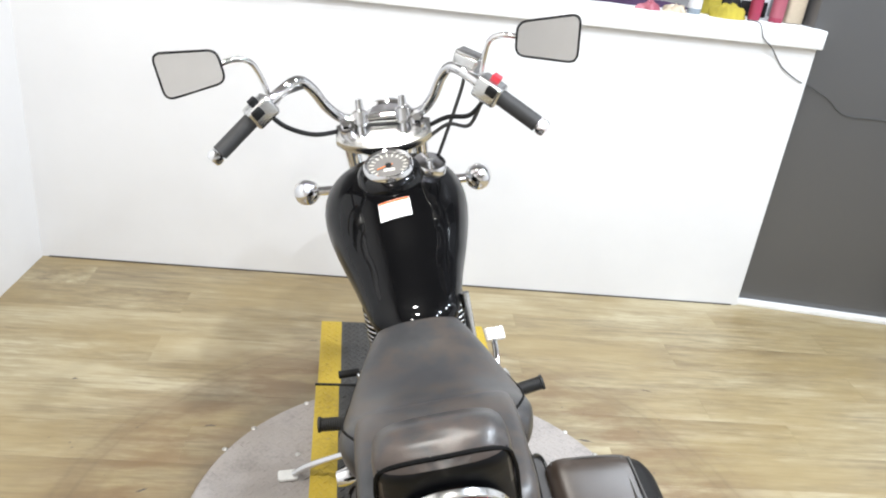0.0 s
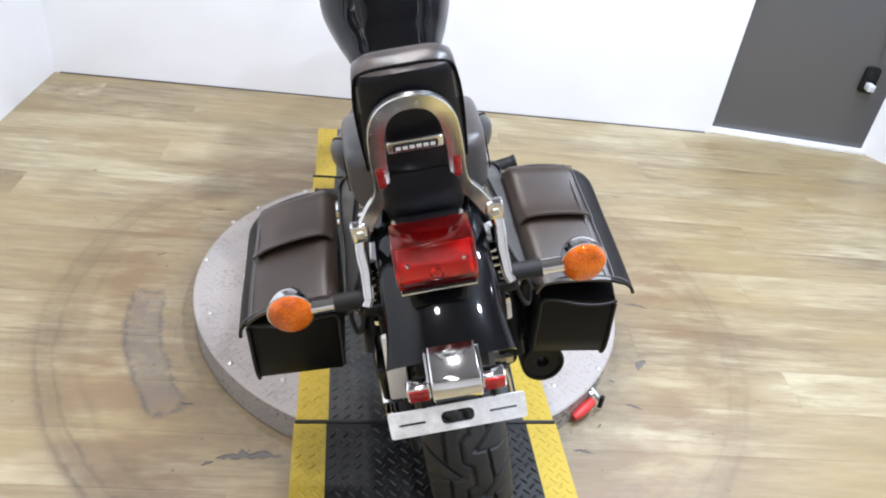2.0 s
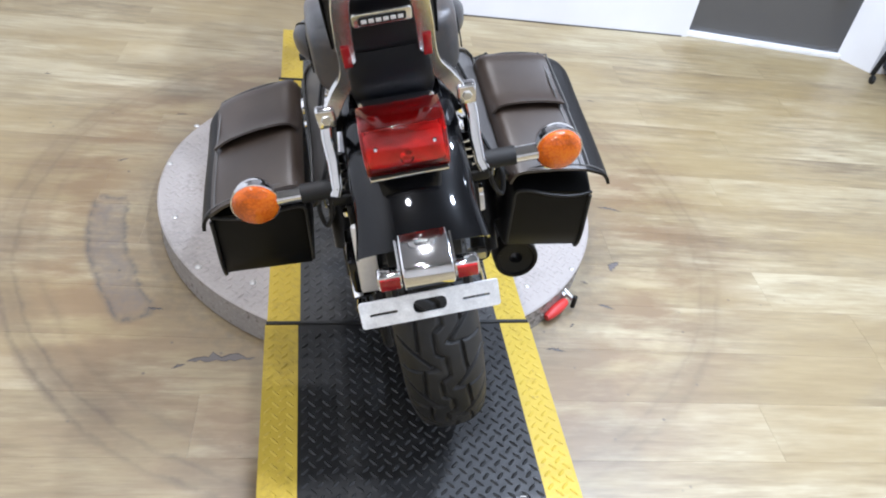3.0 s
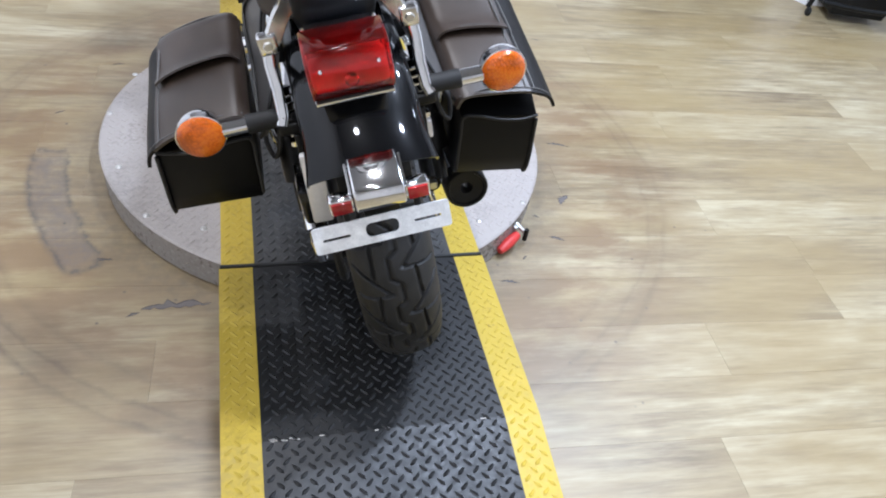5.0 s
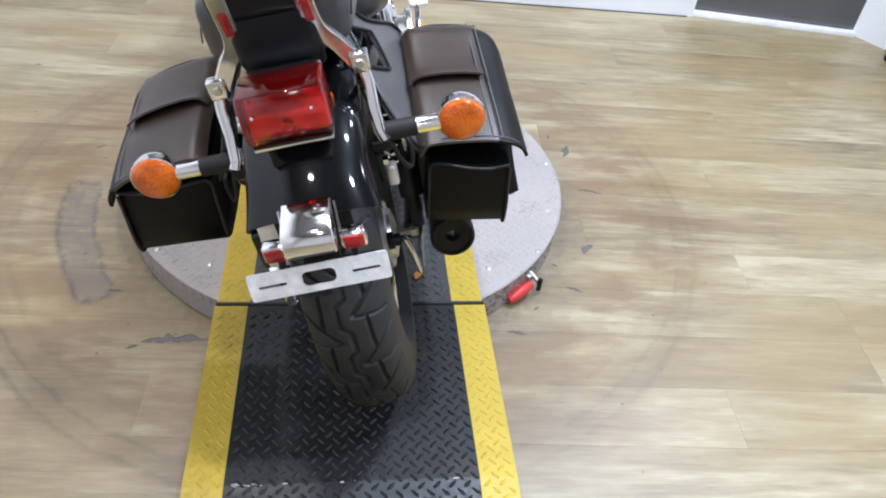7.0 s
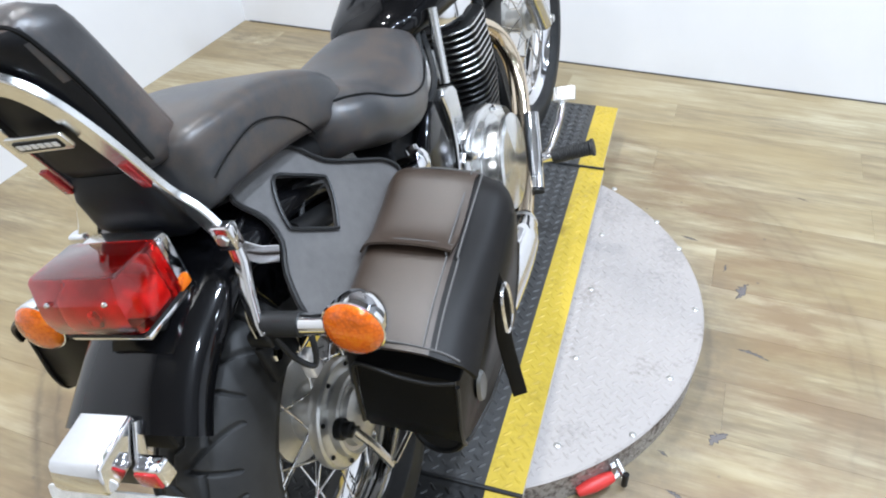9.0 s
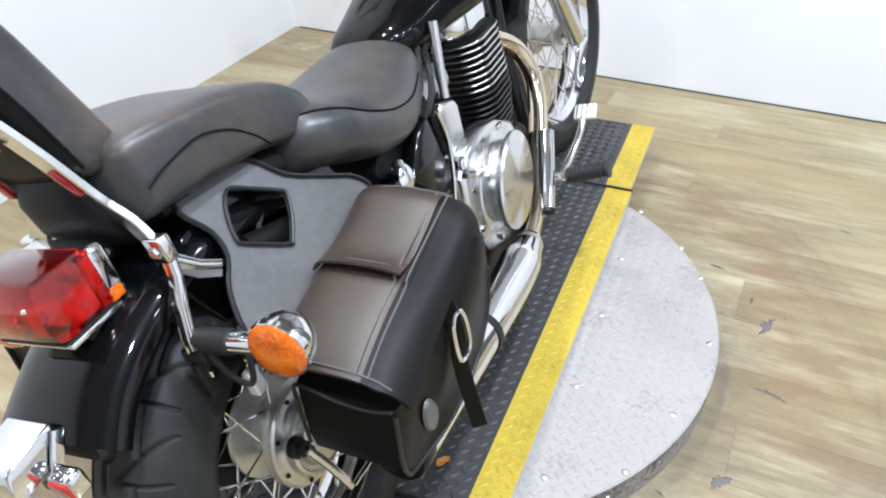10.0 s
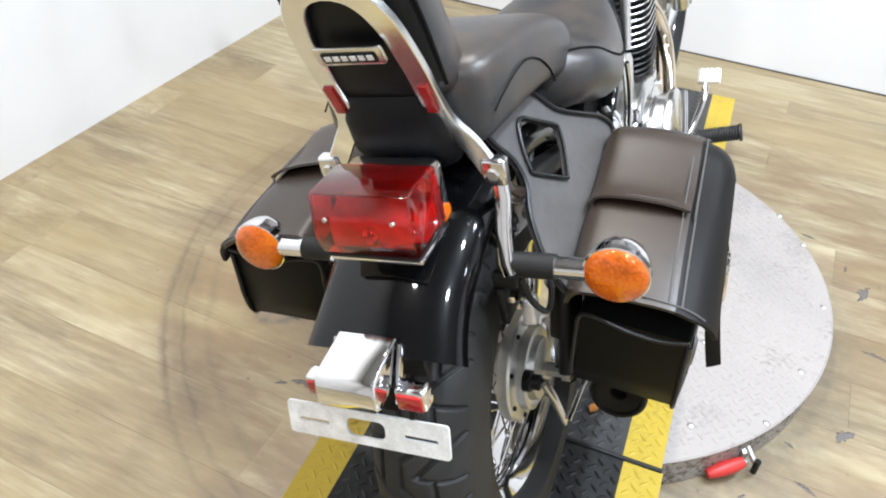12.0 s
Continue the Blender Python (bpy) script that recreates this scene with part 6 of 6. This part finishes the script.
    for j in range(13):
        t = 0.455 + (1.0 - 0.455) * j / 12
        lift = 0.004 + 0.007 * max(0.0, 1 - j / 2.5)
        rows.append([bm.verts.new(Vector(over(x, t, lift + (0.004 * math.sin((x - 0.155) * 24) if j == 0 else 0)))) for x in xs])
    for a, b in zip(rows, rows[1:]):
        for i in range(len(a) - 1):
            bm.faces.new((a[i], a[i + 1], b[i + 1], b[i]))
    bmesh.ops.recalc_face_normals(bm, faces=bm.faces)
    bmesh.ops.solidify(bm, geom=bm.faces[:], thickness=0.003)
    part("front_flap", done(bm), M["bag"], bags, "overlapping front flap of the lid", 50)
    # sewn welts along the lid
    for x in ((0.264, 0.277) if s > 0 else (0.282,)):
        part("stitching", done(tube([over(x, t, 0.001 + (0.005 if t > 0.455 else 0)) for t in (0.02, 0.2, 0.44, 0.47, 0.7, 0.97)], 0.0013, 5)), M["stitch"], lid)
    part("stitching", done(tube([over(x, 0.975, 0.005) for x in (0.16, 0.2, 0.24, 0.28)], 0.0013, 5)), M["stitch"], lid)
    part("stitching", done(tube([over(x, 0.025, 0.001) for x in (0.16, 0.2, 0.24, 0.28, 0.3)], 0.0013, 5)), M["stitch"], lid)
    part("stitching", done(tube([over(x, 0.5, 0.0075) for x in (0.16, 0.2, 0.24, 0.27)], 0.0013, 5)), M["stitch"], lid)
    # piping round the outer side of the body
    edge = [(0.1635 + girth(y), y, z - 0.004) for y, z in ((-0.032, 0.468), (-0.033, 0.43), (-0.034, 0.395), (-0.028, 0.366), (-0.011, 0.353), (0.06, 0.347), (0.13, 0.349), (0.184, 0.371), (0.221, 0.412), (0.231, 0.47))]
    part("piping", hung(tube(edge, 0.003, 8)), M["piping"], body, "raised piping round the bag")
    edge = [(0.165, -0.032, 0.375), (0.165, -0.034, 0.44), (0.167, -0.033, 0.474), (0.19, -0.036, 0.478), (0.222, -0.037, 0.471), (0.258, -0.037, 0.468), (0.163 + girth(-0.035), -0.035, 0.473)]
    part("piping", hung(tube(edge, 0.0026, 8)), M["piping"], body, "raised piping along the open mouth")
    # oval badge, strap and buckle on the outer side
    ob = lathe([(0, 0.004), (0.018, 0.004), (0.021, 0.0045), (0.024, 0.002), (0.025, 0)], 28, pose(0.1645 + girth(0.03), 0.03, 0.4, 0, 90, 0) @ pose(0, 0, 0, 0, 0, 14) @ Matrix.Diagonal((1.2, 0.6, 1, 1)))
    part("badge", hung(ob), M["badge"], body, "small oval metal badge")
    strap = sweep(smooth_path([(0.3, 0.1, 0.5 - (0.062 - rise) * 0.9), (0.304, 0.1, 0.445), (0.296, 0.098, 0.39), (0.296, 0.094, 0.335), (0.298, 0.09, 0.29)], 5), round_rect(0.02, 0.004, 0.0015, 2), up=(0.5, -1, 0))
    part("strap", done(strap), M["bag_side"], bags, "black leather closing strap", 50)
    buckle = tube([(0.307, 0.084, 0.41), (0.31, 0.082, 0.445), (0.311, 0.09, 0.465), (0.311, 0.108, 0.465), (0.31, 0.116, 0.445), (0.307, 0.114, 0.41), (0.305, 0.1, 0.4)], 0.003, 8, 4, closed=True)
    part("buckle", done(buckle), M["chrome"], bags, "chrome strap buckle")


bag(1, (-0.006, 0, 0.006), (-0.003, 0, 0.0), 11)
bag(-1, (0.006, -0.022, 0.074), (0.013, -0.022, 0.06), -6, 0.024)


def yoke(s, shift):
    """The leather wing that carries a bag, with its diamond-shaped opening."""
    def place(y, z, lift=0.0):
        x = 0.088 + (0.662 - z) * 0.51 + (y - 0.076) * 0.1
        n = Vector((1, -0.1, 0.51)).normalized() * lift
        return (s * (x - 0.01 + n.x) + shift[0], y + n.y + shift[1], z + n.z + shift[2])

    outer = [(0.126, 0.672), (0.152, 0.636), (0.201, 0.604), (0.232, 0.584), (0.24, 0.56), (0.19, 0.545), (0.1, 0.535), (0.02, 0.512), (-0.03, 0.5), (-0.033, 0.545), (-0.01, 0.588), (0.017, 0.612), (0.024, 0.64), (0.012, 0.672), (0.03, 0.69), (0.082, 0.685)]
    hole = [(0.076, 0.662), (0.1, 0.648), (0.128, 0.628), (0.133, 0.62), (0.118, 0.6), (0.094, 0.58), (0.088, 0.578), (0.064, 0.595), (0.043, 0.611), (0.04, 0.619), (0.054, 0.644)]
    def dense(poly):
        return [(p.x, p.y) for p in smooth_path([(a, b, 0) for a, b in poly], 3, True)]
    outer = dense(outer)
    bm = bmesh.new()
    loops = []
    for poly in (outer, hole):
        vs = [bm.verts.new(place(*q)) for q in poly]
        loops += [bm.edges.new((vs[i], vs[(i + 1) % len(vs)])) for i in range(len(vs))]
    bmesh.ops.triangle_fill(bm, edges=loops, use_beauty=True)
    bmesh.ops.recalc_face_normals(bm, faces=bm.faces)
    bmesh.ops.solidify(bm, geom=bm.faces[:], thickness=0.004)
    yk = part("yoke", bm, M["yoke"], bags, "grey-black leather carrying yoke with a diamond opening", 30)
    part("piping", tube([place(a, b, 0.003) for a, b in hole], 0.0024, 6, 3, closed=True), M["piping"], yk)
    part("piping", tube([place(a, b, 0.003) for a, b in outer], 0.0028, 6, 1, closed=True, straight=True), M["piping"], yk)


yoke(1, (0, 0, 0))
yoke(-1, (0.01, -0.02, 0.03))

# ---------------------------------------------------------------- ledge clutter, outlets, cart


def on_partition(s, out=0.0, up=0.0):
    """A place s metres along the partition from the corner, out in front of its face."""
    u = (PART_END - CORNER).normalized()
    n = Vector((u.y, -u.x, 0))
    return CORNER + u * s + n * out + Vector((0, 0, up))


LEDGE_TOP = 1.1435


def bottle(x, y, r, h, body, cap, band, label):
    ob = thing("bottle", label, "bottle", pose(x, y, LEDGE_TOP, 0, 0, 20), "bottles on the ledge")
    part("body", lathe([(0, 0), (r * 0.9, 0), (r, 0.004), (r, h * 0.72), (r * 0.85, h * 0.78), (r * 0.4, h * 0.83), (0, h * 0.83)], 20), body, ob)
    part("sleeve", lathe([(r + 0.0006, h * 0.12), (r + 0.0006, h * 0.62)], 20), band, ob, "printed paper sleeve")
    part("cap", lathe([(r * 0.42, h * 0.8), (r * 0.46, h * 0.8), (r * 0.46, h), (0, h)], 16), cap, ob)
    return ob


M["pink_label"] = plain("pink_label", (0.26, 0.025, 0.06), 0.45)
M["cream_plastic"] = plain("cream_translucent_plastic", (0.42, 0.35, 0.26), 0.35)
M["purple_cloth"] = leather("purple_cloth", (0.04, 0.02, 0.055), 0.9, 700, 0.4)
M["grey_label"] = plain("pale_label", (0.55, 0.55, 0.57), 0.5)
M["rose_label"] = plain("mottled_rose_print", (0.3, 0.08, 0.11), 0.5)
M["blue_cap"] = plain("blue_plastic", (0.06, 0.14, 0.3), 0.4)
M["olive"] = plain("olive_liquid", (0.2, 0.19, 0.05), 0.3)
M["clear_blue"] = plain("smoky_bottle", (0.2, 0.24, 0.28), 0.2)
p = on_partition(2.615, -0.1)
bottle(p.x, p.y, 0.022, 0.14, M["pink_label"], M["white_paint"], M["pink_label"], "pink spray bottle with white cap on the ledge")
p = on_partition(2.7, -0.1)
bottle(p.x, p.y, 0.025, 0.14, M["pink_label"], M["white_paint"], M["rose_label"], "pink bottle with mottled sleeve on the ledge")
p = on_partition(2.385, -0.1)
bottle(p.x, p.y, 0.024, 0.16, M["clear_blue"], M["blue_cap"], M["grey_label"], "smoky clear bottle with blue sleeve on the ledge")


def rag(name, at, size, height, mat, label, seed):
    r = random.Random(seed)
    bm = bmesh.new()
    n, rings = 26, []
    for k in range(7):
        t = k / 6
        row = []
        for i in range(n):
            a = 2 * math.pi * i / n
            q = noise.noise(Vector((math.cos(a) * 1.7 + seed, math.sin(a) * 1.7, t * 2.0)))
            rad = (1 - t * 0.92) * (1 + 0.45 * q)
            row.append((size[0] * rad * math.cos(a), size[1] * rad * math.sin(a), max(0.0, height * (1 - (1 - t) ** 2) + 0.012 * q * (1 if k else 0))))
        rings.append(row)
    ob = to_object(name, loft(rings, bm=bm), mat, 60)
    ob.location = at
    return tagged(ob, label, "cloth")


p = on_partition(2.505, -0.08, LEDGE_TOP)
rag("cloth", p, (0.085, 0.05), 0.045, M["yellow_cloth"], "crumpled yellow polishing cloth on the ledge", 3)
p = on_partition(2.47, -0.17, LEDGE_TOP)
rag("cloth", p, (0.045, 0.04), 0.11, M["yellow_cloth"], "heaped yellow cloth behind the flat one", 5)
p = on_partition(2.56, -0.2, LEDGE_TOP)
rag("cloth", p, (0.05, 0.035), 0.11, M["plastic"], "dark bundled cloth beside the yellow heap", 14)
p = on_partition(2.17, -0.22, LEDGE_TOP)
rag("cloth", p, (0.2, 0.05), 0.03, M["purple_cloth"], "crumpled dark purple cloth on the ledge", 8)
p = on_partition(2.21, -0.09, LEDGE_TOP)
rag("cloth", p, (0.045, 0.03), 0.026, M["rose_label"], "small crumpled pink cloth on the ledge", 11)
p = on_partition(2.31, -0.09, LEDGE_TOP)
rag("cloth", p, (0.05, 0.03), 0.022, M["cream_plastic"], "small crumpled cream cloth on the ledge", 17)
p = on_partition(2.775, -0.13, LEDGE_TOP)
jug = thing("jug", "translucent beige plastic jug half full on the ledge", "jug", pose(p.x, p.y, p.z, 0, 0, -4))
part("body", prism(round_rect(0.07, 0.06, 0.014, 4), 0.1, 0.006, "z"), M["cream_plastic"], jug, "beige translucent lower body").location = (0, 0, 0.0505)
part("shoulder", lathe([(0.036, 0), (0.034, 0.02), (0.026, 0.045), (0.017, 0.055), (0.017, 0.068), (0, 0.068)], 20), M["grey_label"], jug, "pale empty upper part").location = (0, 0, 0.1)
part("level_line", prism(round_rect(0.0715, 0.0615, 0.014, 4), 0.006, 0, "z"), M["olive"], jug, "olive liquid line").location = (0, 0, 0.096)
p = on_partition(2.65, -0.2, LEDGE_TOP)
card = to_object("price_card", prism(round_rect(0.12, 0.15, 0.004, 2), 0.006, 0.001, "y"), M["grey_label"], 30)
card.matrix_world = pose(p.x, p.y, p.z + 0.075, 0, 0, -4)
tagged(card, "white card with dark panels standing behind the bottles", "card")
for u, v in ((-0.03, 0.035), (0.03, 0.035), (-0.03, -0.045), (0.03, -0.045)):
    pn = part("panel", prism(round_rect(0.045, 0.055, 0.003, 2), 0.002, 0.0005, "y"), M["plastic"], card, "dark printed panel")
    pn.location = (u, -0.004, v)

# cord that drops from the ledge and runs along the grey wall
cord = to_object("power_cord", tube([on_partition(2.57, -0.05, LEDGE_TOP + 0.003), on_partition(2.583, 0.029, LEDGE_TOP + 0.004), on_partition(2.61, 0.03, 1.1), on_partition(2.65, 0.028, 1.07), on_partition(2.69, 0.005, 1.035), on_partition(2.73, 0.005, 0.995), on_partition(2.805, 0.005, 0.955), (1.475, 1.845, 0.945), (1.574, 1.838, 0.9), (1.657, 1.82, 0.845), (1.812, 1.788, 0.842), (1.93, 1.763, 0.78), (2.02, 1.743, 0.66), (2.05, 1.725, 0.42)], 0.002, 8), M["cord"])
tagged(cord, "thin grey power cord hanging from the ledge along the wall", "cord")


def outlet(x, z, size, label):
    d = (GREY_B - GREY_A).normalized()
    y = GREY_A.y + (x - GREY_A.x) * d.y / d.x
    ob = thing("outlet_box", label, "outlet", pose(x, y - 0.002, z, 0, 0, math.degrees(math.atan2(d.y, d.x))), "wall outlets")
    part("cover", prism(round_rect(size[0], size[1], 0.008), 0.02, 0.004, "y"), M["black_metal"], ob).location = (0, -0.01, 0)
    part("socket", lathe([(0, 0.006), (0.017, 0.006), (0.02, 0)], 20, pose(0, -0.02, size[1] * 0.2, 90)), M["plastic"], ob)
    part("plug", box(0.03, 0.045, 0.03, (0, -0.04, -size[1] * 0.2), 0.006), M["grey_label"], ob, "pale plug in the lower socket")
    return ob


outlet(2.045, 0.335, (0.06, 0.11), "black wall outlet with a plug in it")
outlet(2.07, 0.585, (0.075, 0.11), "black switch box on the grey wall")

# bin cart with a yellow cloth
cart = thing("bin_cart", "black bin on a tubular caster frame with a yellow cloth", "bin cart", pose(2.375, 1.48, 0, 0, 0, -14))
body = [[(sx * w, sy * dd, z) for sx, sy in ((-1, -1), (1, -1), (1, 1), (-1, 1))] for z, w, dd in ((0.03, 0.12, 0.075), (0.34, 0.165, 0.1), (0.34, 0.155, 0.09), (0.05, 0.11, 0.065))]
bm = loft(body)
bmesh.ops.bevel(bm, geom=list(bm.edges), offset=0.006, segments=2, profile=0.5, affect="EDGES")
part("bin", bm, M["plastic"], cart, "black plastic bin")
part("handle_tube", tube([(-0.2, -0.03, 0.03), (-0.17, -0.02, 0.2), (-0.12, 0.0, 0.45), (-0.08, 0.02, 0.72)], 0.011, 10), M["black_metal"], cart)
part("cross_tube", tube([(-0.19, -0.11, 0.09), (0.02, -0.13, 0.085), (0.26, -0.11, 0.09)], 0.011, 10), M["black_metal"], cart)
part("leg", tube([(0.1, -0.1, 0.085), (0.17, -0.16, 0.03), (0.2, -0.16, 0.025), (0.25, -0.1, 0.12), (0.27, -0.06, 0.3)], 0.011, 10), M["black_metal"], cart)
for q in ((-0.2, -0.05, 0.018), (0.185, -0.165, 0.018), (-0.15, 0.1, 0.018), (0.15, 0.1, 0.018)):
    w = part("caster", lathe([(0, -0.008), (0.014, -0.008), (0.018, -0.005), (0.018, 0.005), (0.014, 0.008), (0, 0.008)], 16, Matrix.Translation(q) @ AXIS_X), M["rubber"], cart)
bm = bmesh.new()
grid = [[bm.verts.new((0.04 + u * 0.075 * (1.15 - 0.9 * max(0, v - 0.3)), -0.105 - 0.006 * math.sin(u * 6 + v * 3) - (0.0 if v > 0 else 0), 0.345 - v * 0.2 + 0.015 * math.sin(3 * u))) for u in [i / 4 - 1 for i in range(9)]] for v in [j / 8 for j in range(9)]]
for r0, r1 in zip(grid, grid[1:]):
    for i in range(8):
        bm.faces.new((r0[i], r0[i + 1], r1[i + 1], r1[i]))
bmesh.ops.solidify(bm, geom=bm.faces[:], thickness=0.004)
rg = to_object("cloth", bm, M["yellow_cloth"], 60)
rg.matrix_world = pose(2.375, 1.48, 0, 0, 0, -14)
tagged(rg, "yellow cloth draped over the rim of the bin", "cloth")

# ---------------------------------------------------------------- floor planks
PW, PL = 0.152, 1.22
bm = bmesh.new()
e = 0.0002
bm = box(PL - 2 * e, PW - 2 * e, 0.0045, (0, 0, -0.00225))
me = bpy.data.meshes.new("plank")
bm.to_mesh(me)
bm.free()
me.materials.append(M["plank"])
rng = random.Random(9)
turn = Matrix.Rotation(radians(ROOM_SPIN), 4, "Z")
row = 0
y = -5.36
while y < 2.2:
    x = -2.6 - rng.uniform(0, PL)
    while x < 3.9:
        # the boards end under the side walls
        mid = turn @ Vector((0, y, 0))
        lo, hi = max(x, -1.55 + (mid.y - 2.0) * 0.085), min(x + PL, 3.42)
        if hi - lo > 0.05:
            ob = new("plank", me)
            ob.parent = floor
            ob.matrix_basis = Matrix.Translation(turn @ Vector(((lo + hi) / 2, y, 0))) @ turn @ Matrix.Diagonal(((hi - lo) / PL, 1, 1, 1))
        x += PL
    y += PW
    row += 1
